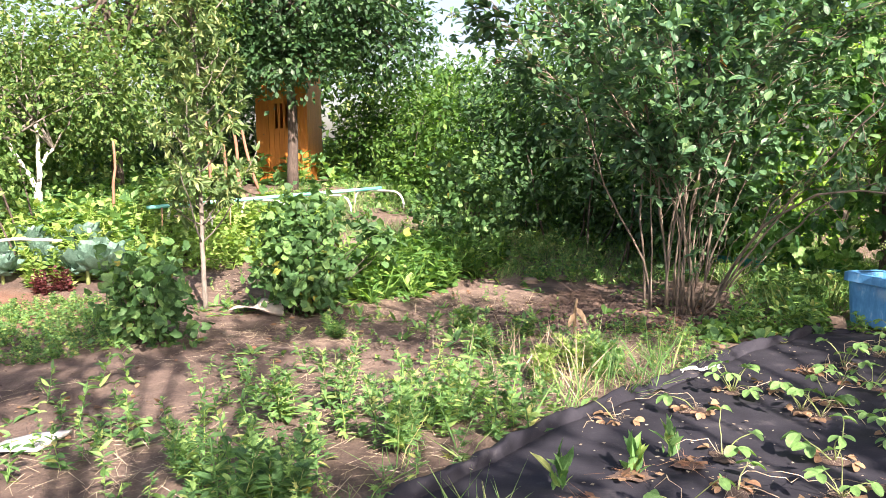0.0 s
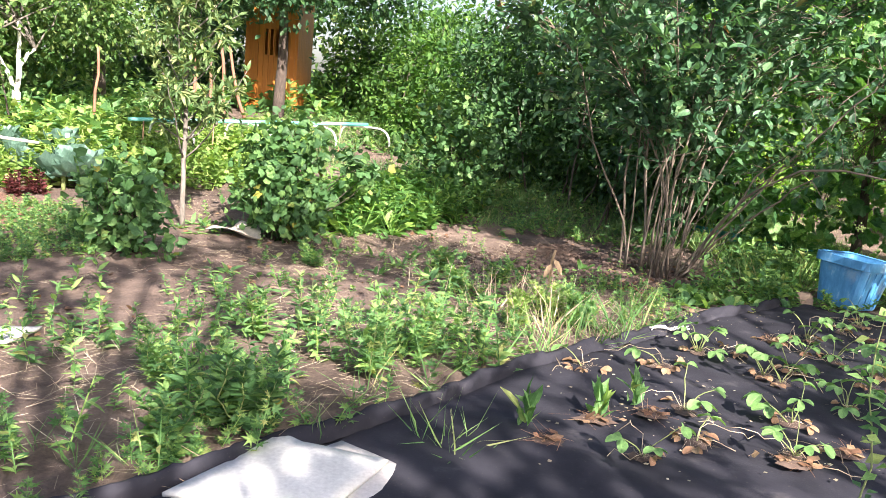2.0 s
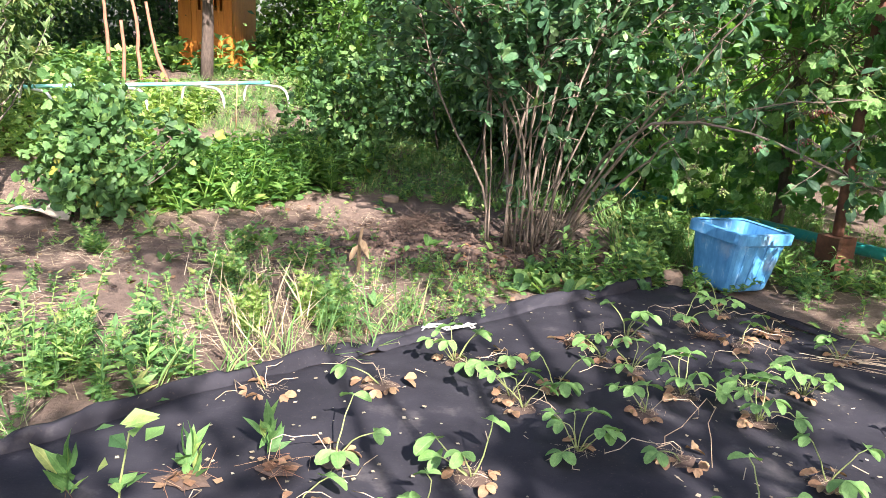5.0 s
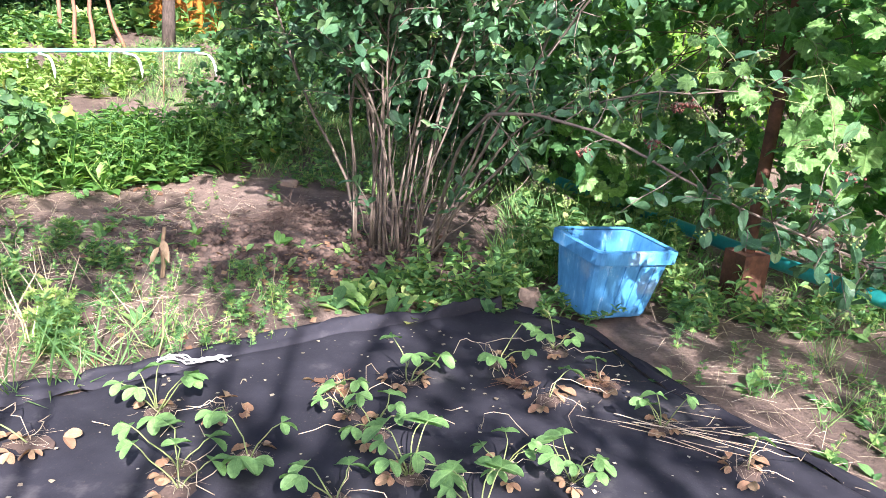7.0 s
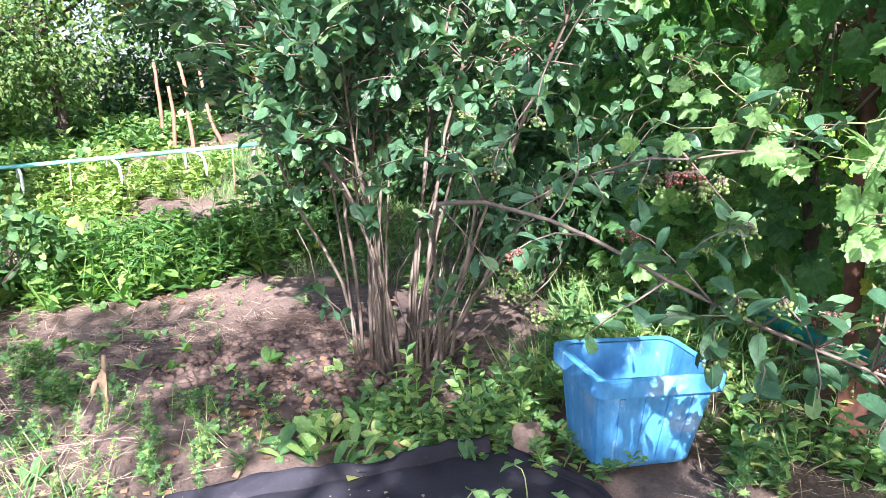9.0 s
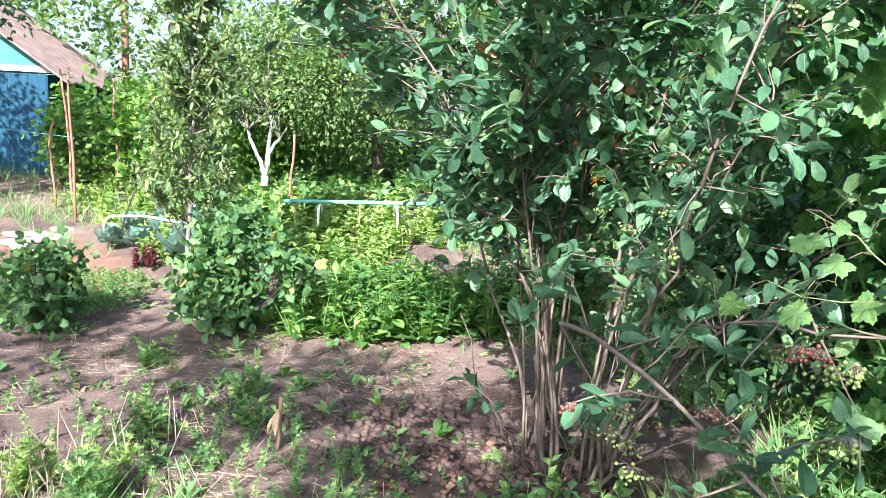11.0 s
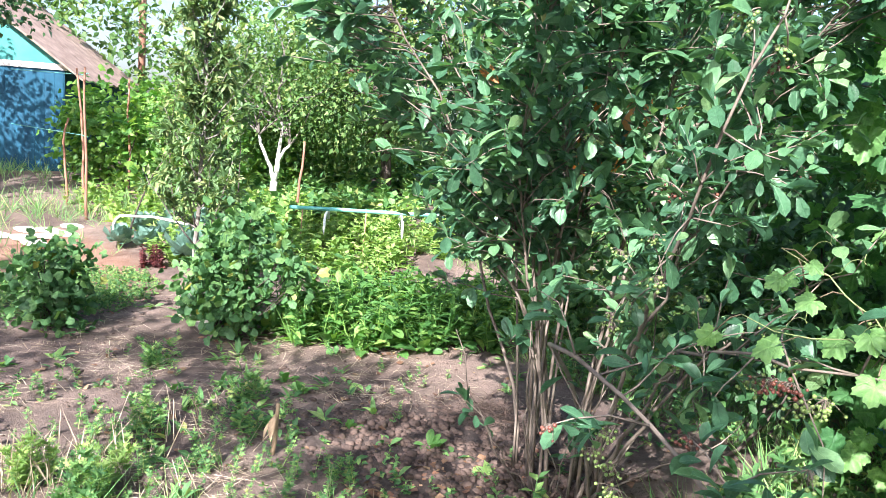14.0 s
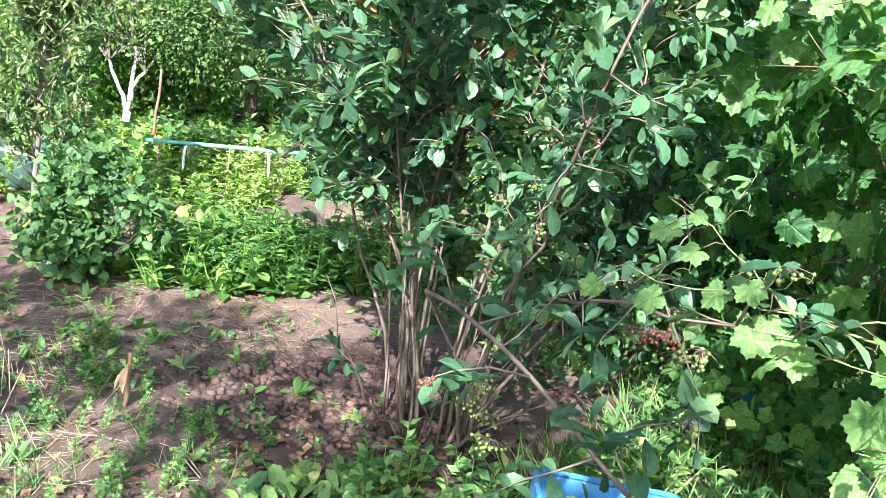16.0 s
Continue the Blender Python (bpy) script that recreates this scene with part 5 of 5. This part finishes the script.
rosettes(weeds, scatter(120, (-2.6, 1.2, 4.3, 6.4), lambda x, y: patchy(x, y, 2.9, 0.3)), 8, LANCE, 0.11)
# goosefoot along the fabric's upper edge, rank grass and weeds by the tub
herbs(weeds, np.column_stack([RNG.uniform(1.9, 2.6, 20), RNG.uniform(5.25, 5.6, 20)]), 0.2, 6, 4, OVAL, 0.09)
rosettes(weeds, np.column_stack([1.7 + RNG.uniform(0, 0.8, 16), 4.98 + RNG.uniform(0, 0.4, 16)]), 6, OVAL, 0.12, 0.8)
herbs(weeds, scatter(70, (2.5, 3.6, 5.95, 7.4)), 0.3, 7, 3, OVAL, 0.08)
grass(grassy, scatter(36, (2.45, 3.0, 5.8, 6.4)), 0.36, 8)
herbs(weeds, scatter(130, (3.4, 5.2, 5.2, 6.6), lambda x, y: patchy(x, y, 2.2, -0.1)), 0.2, 6, 4, BROAD, 0.09)
stuff(weeds, "weeds", WEED, "low green weeds sprouting from the bare soil", "weeds")
stuff(grassy, "grass", GRASS, "tufts of thin green and yellowing grass", "grass")

# dry stalks and straw lying about
lie = np.concatenate([scatter(9500, (-3.4, 1.2, 2.4, 7.4), lambda x, y: patchy(x, y, 2.7, 0.15) & ((x - 1.35) ** 2 + (y - 5.95) ** 2 > 0.7)), scatter(1900, (3.3, 5.6, 3.2, 6.8)), scatter(1800, (-2, 1.6, 1.4, 5.0), lambda x, y: edge_gap(x, y) < 1.0)])
d = np.column_stack([RNG.normal(size=(len(lie), 2)), RNG.normal(size=len(lie)) * 0.08 + 0.05])
litter.leaves(STALK, np.column_stack([lie, ground_z(lie[:, 0], lie[:, 1]) + 0.02]), d, np.tile((0, 0, 1.0), (len(lie), 1)), RNG.uniform(0.04, 0.18, len(lie)))
up = scatter(50, (-0.3, 1.6, 3.6, 5.2))
grass(litter, up, 0.22, 2, STALK, splay=0.35)
grass(litter, scatter(16, (0.1, 0.7, 3.9, 4.5)), 0.3, 4, BLADE, splay=0.25)
stuff(litter, "dry_straw", STRAW, "dry straw and pale dead stalks scattered on soil", "straw")
chips = Shape()
c = np.concatenate([scatter(1500, (-3.4, 2.6, 3.0, 7.4), lambda x, y: patchy(x, y, 2.2, 0.2)), scatter(260, (1.2, 2.7, 5.2, 5.8))])
chips.leaves(CHIP, np.column_stack([c, ground_z(c[:, 0], c[:, 1]) + 0.01]), np.column_stack([RNG.normal(size=(len(c), 2)), RNG.normal(size=len(c)) * 0.2]), np.array((0, 0, 1.0)) + RNG.normal(size=(len(c), 3)) * 0.3, RNG.uniform(0.012, 0.045, len(c)))
stuff(chips, "dead_leaves", DRY, "brown dead leaves fallen on the soil", "dead leaves")
clods = Shape()
for _ in range(1500):
    r = RNG.normal(size=2)
    x, y = 1.3 + 0.55 * r[0], 6.0 + 0.33 * r[1]
    ball(clods, (x, y, float(ground_z(x, y)) + 0.002), np.array((1, 1, 0.7)) * RNG.uniform(0.007, 0.032) * RNG.uniform(0.7, 1.3, 3))
for _ in range(900):
    x, y = RNG.uniform(-3.2, 2.0), RNG.uniform(3.4, 7.3)
    if not in_bed(x, y):
        ball(clods, (x, y, float(ground_z(x, y))), np.array((1, 1, 0.7)) * RNG.uniform(0.004, 0.016) * RNG.uniform(0.7, 1.3, 3))
stuff(clods, "soil_clods", CLOD, "crumbly brown clods of freshly dug soil", "soil")

# sorrel, beans
sor = Shape()
u = RNG.uniform(size=150)
xy = np.column_stack([-1.15 + 1.0 * u + RNG.normal(size=150) * 0.2, 6.75 + 1.15 * u + RNG.normal(size=150) * 0.25])
rosettes(sor, xy, 6, BROAD, 0.2, 2.6)
grass(sor, xy, 0.4, 8, BLADE)
herbs(sor, np.concatenate([xy, xy + 0.05]), 0.38, 9, 3, LANCE, 0.08)
herbs(sor, xy[::2] + 0.03, 0.42, 8, 4, OVAL, 0.085)
stuff(sor, "sorrel_bed", SORREL, "thick bright green sorrel and tall weeds", "leafy greens")
bean = Shape()
for off, n in ((0.95, 70), (0.5, 90), (0.1, 80), (-0.35, 100), (-0.75, 70)):
    u = RNG.uniform(-0.5, 0.75 if off > 0 else 0.5, n)
    xy = np.column_stack([-3.42 + 2.34 * u - 0.54 * off + RNG.normal(size=n) * 0.09, 8.03 + 1.51 * u + 0.84 * off + RNG.normal(size=n) * 0.09])
    herbs(bean, xy, 0.4 if off > 0 else 0.3, 8, 3, SMALL, 0.08)
herbs(bean, scatter(110, (-7.5, -4.6, 6.9, 9.0)), 0.4, 7, 3, SMALL, 0.09)
stuff(bean, "bean_row", BEAN, "rows of pale green bean plants in full sun", "vegetables")


def build_cabbage():
    ob = thing("cabbage", "blue-green cabbage with broad loose outer leaves", "cabbage", "cabbages in the bed")
    for k in range(18):
        a, lift = k * 2.4, 0.35 + 0.11 * k
        rim = [0.2] + [0.42 + 0.1 * math.sin(0.5 * i) ** 2 + 0.06 * RNG.normal() for i in range(1, 19)]
        d = np.array([(math.cos(a), math.sin(a), lift)])
        lf = Shape().leaves(ribbed(rim, -0.2, 0.05), [(0.02 * math.cos(a), 0.02 * math.sin(a), 0.07 + 0.007 * k)], d, [(-0.6 * math.cos(a) + RNG.normal() * 0.2, -0.6 * math.sin(a) + RNG.normal() * 0.2, 1.0)], (0.31 - 0.009 * k) * RNG.uniform(0.8, 1.1))
        lf.put("leaf", CABBAGE, ob)
    Shape().tube([(0, 0, -0.03), (0, 0, 0.16)], 0.018, 7).put("stalk", GREENSTEM, ob)
    return ob


cab = build_cabbage()
spots = [(-4.9, 7.35), (-3.6, 6.85), (-4.5, 7.5), (-4.35, 6.75), (-4.0, 7.0), (-3.72, 7.35), (-4.25, 7.25), (-3.95, 7.6), (-4.6, 7.1), (-4.75, 6.6), (-3.45, 7.0), (-5.0, 7.0)]
for k, (x, y) in enumerate(spots):
    m = pose(x, y, float(ground_z(x, y)), 0, 0, 47 * k)
    if k == 0:
        cab.matrix_basis = m
    else:
        copy_thing(cab, m @ Matrix.Scale(RNG.uniform(0.85, 1.2), 4))
for k in range(9):
    am = Shape()
    herbs(am, np.array([(-3.72 + RNG.normal() * 0.12, 6.5 + RNG.normal() * 0.1)]).repeat(3, 0), 0.2, 6, 4, SMALL, 0.065, 0.1)
    tagged(am.put("amaranth", AMARANTH), "dark red amaranth plant beside the cabbages", "red plant", "amaranth plants")
hoop = Shape().tube(resample([(-4.55, 6.45, 0.05), (-4.55, 6.45, 0.5), (-4.5, 6.5, 0.58), (-4.2, 6.75, 0.6), (-3.9, 7.0, 0.55)], 20), 0.014, 8).put("white_hoop", WHITE)
tagged(hoop, "white plastic tunnel hoop over the cabbages", "garden hoop")
peg = Shape().tube([(-3.85, 7.5, 0.1), (-3.87, 7.5, 0.62)], 0.02, 8).put("white_peg", WHITE)
tagged(peg, "white plastic peg standing among the cabbages", "peg")


# ---- strawberries ----
def leaf_stalk(shape, tip):
    shape.tube(bent((0, 0, 0), tip, 0.02, 0.012, 6), np.linspace(0.0028, 0.0018, 6), 5)


LEAFLET = template([(0, 0), (0.14, 0.16), (0.27, 0.38), (0.33, 0.6), (0.26, 0.85), (0.1, 0.98), (0, 0.95)], 0.45, 0.3)


def strawberry(seed, leaves, dead, reach):
    global RNG
    keep, RNG = RNG, np.random.default_rng(seed)
    ob = thing("strawberry_plant", "young strawberry plant growing through a cut in black fabric", "strawberry plant", "strawberry plants")
    for k in range(leaves):
        a = k * 2.4 + RNG.normal() * 0.4
        q = RNG.uniform(0.5, 1.0) * reach
        tip = np.array((q * math.cos(a), q * math.sin(a), RNG.uniform(0.05, 0.17)))
        leaf = Shape()
        leaf_stalk(leaf, tip)
        stalk = leaf.put("leaf", GREENSTEM, ob)
        size = RNG.uniform(0.045, 0.075)
        for b in (-1.15, 0, 1.15):
            d = np.array((math.cos(a + b), math.sin(a + b), RNG.uniform(-0.3, 0.15)))
            Shape().leaves(LEAFLET, [tip], [d], [np.array((0, 0, 1.0)) + RNG.normal(size=3) * 0.25], size * RNG.uniform(0.9, 1.1)).put("leaflet", STRAWBERRY, stalk)
    for k in range(dead):
        a = RNG.uniform(0, 6.28)
        q = RNG.uniform(0.03, 0.11)
        p = np.array((q * math.cos(a), q * math.sin(a), 0.02))
        leaf = Shape()
        for b in (-0.9, 0, 0.9):
            leaf.leaves(LEAFLET, [p], [(math.cos(a + b), math.sin(a + b), 0.2 * RNG.normal())], [np.array((0, 0, 1.0)) + RNG.normal(size=3) * 0.4], RNG.uniform(0.03, 0.055))
        leaf.put("dead_leaf", DRY, ob)
    run = Shape()
    for k in range(2):
        a, q = RNG.uniform(0, 6.28), RNG.uniform(0.1, 0.3)
        run.tube(bent((0, 0, 0.02), (q * math.cos(a), q * math.sin(a), 0.022), 0.008, 0.05, 8), 0.0016, 4)
    run.put("runner", STRAW, ob)
    n = 13
    rim = [(0, 0, 0.013)] + [(RNG.uniform(0.045, 0.085) * math.cos(6.283 * i / n), RNG.uniform(0.03, 0.06) * math.sin(6.283 * i / n), 0.004) for i in range(n)]
    Shape().add(rim, [(0, 1 + i, 1 + (i + 1) % n) for i in range(n)]).put("soil_patch", CLOD, ob, label="brown soil showing in the cut")
    nest = Shape()
    p = np.column_stack([RNG.normal(size=(34, 2)) * 0.03, np.full(34, 0.018)])
    nest.leaves(STALK, p, np.column_stack([RNG.normal(size=(34, 2)), RNG.normal(size=34) * 0.15]), np.tile((0, 0, 1.0), (34, 1)), RNG.uniform(0.02, 0.065, 34))
    tagged(nest.put("straw_mulch", STRAW, ob), kind="stuff")
    RNG = keep
    return ob


KINDS = [strawberry(31, 7, 2, 0.14), strawberry(32, 4, 4, 0.16), strawberry(33, 5, 2, 0.12), strawberry(34, 1, 5, 0.14), strawberry(35, 3, 2, 0.18)]
SPOTS = [(1.39, 3.84, 0), (1.62, 3.9, 3), (1.82, 3.63, 1), (2.35, 3.66, 0), (2.18, 3.89, 2), (2.79, 4.31, 3), (2.57, 4.58, 4), (2.81, 4.8, 2), (3.22, 4.2, 1), (2.65, 3.76, 2), (2.88, 3.75, 0), (3.48, 3.96, 3), (1.94, 4.19, 3), (2.22, 4.3, 1),
         (1.1, 3.54, 3), (1.63, 3.52, 4), (1.03, 2.93, 4), (0.66, 3.4, 3), (0.97, 2.58, 3), (1.68, 3.42, 4), (1.49, 2.88, 1), (1.86, 3.11, 0), (2.16, 3.46, 4), (2.6, 3.46, 0), (2.06, 4.0, 4), (2.22, 3.1, 3), (2.69, 3.02, 1), (1.35, 2.53, 2), (2.37, 2.76, 1), (0.71, 2.41, 4), (1.9, 2.5, 0), (3.1, 3.2, 1), (3.0, 4.5, 3)]
used = set()
for x, y, k in SPOTS:
    m = pose(x, y, float(height(x, y)) + 0.022, 0, 0, 77 * x + 131 * y)
    if k in used:
        copy_thing(KINDS[k], m @ Matrix.Scale(RNG.uniform(0.85, 1.15), 4))
    else:
        KINDS[k].matrix_basis = m
        used.add(k)
for x, y in ((0.28, 2.6), (0.8, 2.93), (0.61, 2.75)):
    w = Shape()
    w.leaves(LANCE, np.tile((x, y, 0.02), (16, 1)) + np.column_stack([RNG.normal(size=(16, 2)) * 0.012, RNG.uniform(0, 0.1, 16)]), np.column_stack([RNG.normal(size=(16, 2)) * 0.5, np.ones(16)]), RNG.normal(size=(16, 3)), RNG.uniform(0.07, 0.13, 16))
    tagged(w.put("weed_plant", WEED), "single green weed sprouting through the black fabric", "weed", "weeds in the fabric")
tall = thing("climbing_weed", "tall climbing weed with small round green leaves", "weed")
pts = bent((0.94, 1.47, 0.015), (1.0, 1.56, 0.84), 0, 0.05, 14)
Shape().tube(pts, np.linspace(0.004, 0.0015, 14), 5).put("stem", GREENSTEM, tall)
f = Shape()
p = pts[RNG.integers(1, 14, 70)] + RNG.normal(size=(70, 3)) * 0.012
f.leaves(SMALL, p, np.column_stack([RNG.normal(size=(70, 2)), RNG.normal(size=70) * 0.3 + 0.1]), np.array((0, -0.3, 1.0)) + RNG.normal(size=(70, 3)) * 0.3, RNG.uniform(0.025, 0.055, 70))
f.put("foliage", WEED, tall)
runners = Shape()
for _ in range(20):
    x, y = RNG.uniform(0.4, 3.6), RNG.uniform(2.3, 4.8)
    if in_bed(x, y) and in_bed(x + 0.2, y + 0.2):
        a = RNG.uniform(0, 6.28)
        q = RNG.uniform(0.12, 0.4)
        runners.tube(bent((x, y, 0.03), (x + q * math.cos(a), y + q * math.sin(a), 0.03), 0.006, 0.08, 9), 0.0017, 4)
p = np.column_stack([RNG.uniform(0.3, 3.6, 500), RNG.uniform(2.2, 4.9, 500), np.full(500, 0.034)])
p = p[in_bed(p[:, 0], p[:, 1] + 0.12)]
runners.leaves(CHIP, p, np.column_stack([RNG.normal(size=(len(p), 2)), np.zeros(len(p))]), np.tile((0, 0, 1.0), (len(p), 1)), RNG.uniform(0.004, 0.018, len(p)))
p = np.array((3.35, 4.2, 0.04)) + RNG.normal(size=(24, 3)) * (0.2, 0.08, 0.004)
runners.leaves(STALK, p, np.column_stack([np.ones(24), RNG.normal(size=24) * 0.25 - 0.2, RNG.normal(size=24) * 0.05]), np.tile((0, 0, 1.0), (24, 1)), RNG.uniform(0.12, 0.34, 24))
stuff(runners, "bed_litter", STRAW, "dry runners, straw and crumbs on black fabric", "straw")


# ---- sheets and small things ----
rope = Shape()
for k in range(4):
    rope.tube(resample([(1.2, 4.17 + 0.012 * k, 0.05), (1.26, 4.2 + 0.014 * k, 0.058), (1.34, 4.19 + 0.015 * k, 0.05), (1.42, 4.24 + 0.012 * k, 0.055), (1.47, 4.25 + 0.02 * k, 0.05)], 14) + RNG.normal(size=(14, 3)) * 0.004, 0.0035, 6)
tagged(rope.put("white_rope", WHITE), "frayed white rope lying on the fabric's hem", "rope")
for x, y, r in ((0.35, 2.47, 0.09), (0.59, 2.73, 0.1), (0.86, 2.84, 0.08), (1.31, 2.45, 0.09), (1.59, 2.59, 0.09), (1.96, 4.18, 0.08), (3.0, 4.49, 0.1), (2.65, 4.39, 0.05)):
    n = 15
    z = float(height(x, y)) + 0.034
    cut = Shape().add([(x, y, z + 0.012)] + [(x + r * RNG.uniform(0.6, 1.1) * math.cos(6.283 * i / n), y + r * RNG.uniform(0.45, 0.8) * math.sin(6.283 * i / n), z) for i in range(n)], [(0, 1 + i, 1 + (i + 1) % n) for i in range(n)])
    hole = tagged(cut.put("planting_hole", CLOD), "cut in the fabric filled with soil and straw", "planting hole", "planting holes")
    dead = Shape()
    p = np.column_stack([x + RNG.normal(size=30) * r * 0.4, y + RNG.normal(size=30) * r * 0.3, np.full(30, z + 0.012)])
    dead.leaves(STALK, p, np.column_stack([RNG.normal(size=(30, 2)), RNG.normal(size=30) * 0.2]), np.tile((0, 0, 1.0), (30, 1)), RNG.uniform(0.04, 0.11, 30))
    dead.leaves(CHIP, p[:9], np.column_stack([RNG.normal(size=(9, 2)), RNG.normal(size=9) * 0.3]), np.tile((0, 0, 1.0), (9, 1)), RNG.uniform(0.02, 0.05, 9))
    tagged(dead.put("straw", DRY, hole), kind="stuff")
def crumpled(name, label, category, corners, lift, mat, n=14, thick=0.004):
    c = [np.array(q, float) for q in corners]
    u = np.linspace(0, 1, n)
    a, b = np.meshgrid(u, u)
    g = (c[0][None, None] * ((1 - a) * (1 - b))[..., None] + c[1][None, None] * (a * (1 - b))[..., None] + c[2][None, None] * (a * b)[..., None] + c[3][None, None] * ((1 - a) * b)[..., None])
    z = ground_z(g[..., 0], g[..., 1]) + 0.02 + lift * (np.sin(5 * a + 2 * b) * np.sin(4 * b + 1) + 0.6 * np.sin(11 * a * b + 3)) + lift
    i = np.arange(n * n).reshape(n, n)
    q, r, s, t = i[:-1, :-1].ravel(), i[:-1, 1:].ravel(), i[1:, 1:].ravel(), i[1:, :-1].ravel()
    ob = Shape().add(np.dstack([g, z]), np.concatenate([np.stack([q, r, s], 1), np.stack([q, s, t], 1)])).put(name, mat)
    so = ob.modifiers.new("thick", "SOLIDIFY")
    so.thickness, so.offset = thick, 1
    return tagged(ob, label, category)


crumpled("cement_sack", "crumpled pale paper sack beside the currant bush", "sack", [(-2.02, 5.98), (-1.55, 5.95), (-1.62, 6.22), (-1.92, 6.25)], 0.03, PAPER)
crumpled("flat_slate", "flat pale grey piece of slate lying on soil", "slate piece", [(-2.3, 3.08), (-2.06, 3.07), (-2.02, 3.33), (-2.3, 3.25)], 0.004, CARD, 8, 0.014)
crumpled("slate_sheet", "large pale slate sheet lying over the fabric's edge", "slate sheet", [(-0.97, 1.72), (-0.26, 1.78), (-0.14, 2.12), (-0.42, 2.32)], 0.0012, CARD, 10, 0.012)
top = crumpled("white_board", "white board lying on the slate sheet", "board", [(-0.9, 1.82), (-0.4, 1.8), (-0.24, 2.16), (-0.64, 2.27)], 0.0012, WHITE, 10, 0.014)
top.location.z = 0.016
stub = thing("maize_stub", "cut dry maize stub with a hanging pale leaf", "plant stub")
Shape().tube(bent((0.71, 5.16, -0.03), (0.74, 5.17, 0.3), 0, 0.02, 6), np.linspace(0.014, 0.01, 6), 8).put("stalk", MAIZE, stub)
Shape().leaves(LANCE, [(0.73, 5.16, 0.24), (0.72, 5.15, 0.2)], [(0.4, -0.5, -0.5), (-0.4, -0.3, -0.7)], [(0, -0.6, 0.8), (0, -0.7, 0.6)], [0.14, 0.12]).put("leaf", MAIZE, stub)
heap = Shape()
n = 260
p = np.column_stack([0.95 + RNG.normal(size=n) * 0.15, 6.58 + RNG.normal(size=n) * 0.1, np.zeros(n)])
p[:, 2] = ground_z(p[:, 0], p[:, 1]) + 0.13 * np.exp(-((p[:, 0] - 0.95) ** 2 + (p[:, 1] - 6.58) ** 2) / 0.03) * RNG.uniform(0.2, 1, n) + 0.01
heap.leaves(STALK, p, np.column_stack([RNG.normal(size=(n, 2)), RNG.normal(size=n) * 0.4]), RNG.normal(size=(n, 3)), RNG.uniform(0.08, 0.24, n))
tagged(heap.put("root_heap", CLOD), "small heap of dug-up roots and dry twigs", "heap", kind="stuff")
rock("brick_lump", "reddish lump of fired clay lying on soil", (0.62, 7.5, 0.03), (0.09, 0.06, 0.05), STONE)
rock("brick_lump", "reddish lump of fired clay lying on soil", (0.95, 7.65, 0.03), (0.1, 0.06, 0.045), STONE)
rock("clay_lump", "dry pale clay lump among the weeds", (0.66, 4.55, 0.02), (0.07, 0.06, 0.045), CLOD)
tuft = Shape()
grass(tuft, np.array([(-0.05, 2.35), (0.02, 2.42), (-0.12, 2.42), (0.0, 2.3)]), 0.24, 9, BLADE, splay=0.9)
tagged(tuft.put("grass_tuft", GRASS), "arching green grass tuft over the fabric's edge", "grass tuft")
for x, y, q in ((0.62, 5.75, 0.7), (1.1, 5.94, 1.0), (0.35, 5.35, 0.7), (-0.3, 5.9, 0.8), (-0.02, 5.85, 0.8)):
    plant = thing("seedling", "bright green seedling growing in the dug soil", "seedling", "seedlings")
    for _ in range(14):
        sow = Shape()
        rosettes(sow, np.array([(x, y)]), 1, OVAL, 0.09 * q, 1.0)
        sow.put("leaf", SORREL, plant)
for k in range(8):
    x, y = -5.9 + 0.55 * math.cos(k * 2.4) * (0.3 + 0.1 * k), 6.15 + 0.45 * math.sin(k * 2.4) * (0.3 + 0.1 * k)
    rock("pale_stone", "pale flat stones beside the cabbage bed", (x, y, float(ground_z(x, y)) + 0.008), (0.2 + 0.03 * (k % 3), 0.14, 0.025), PAPER)["group"] = "pale stones"
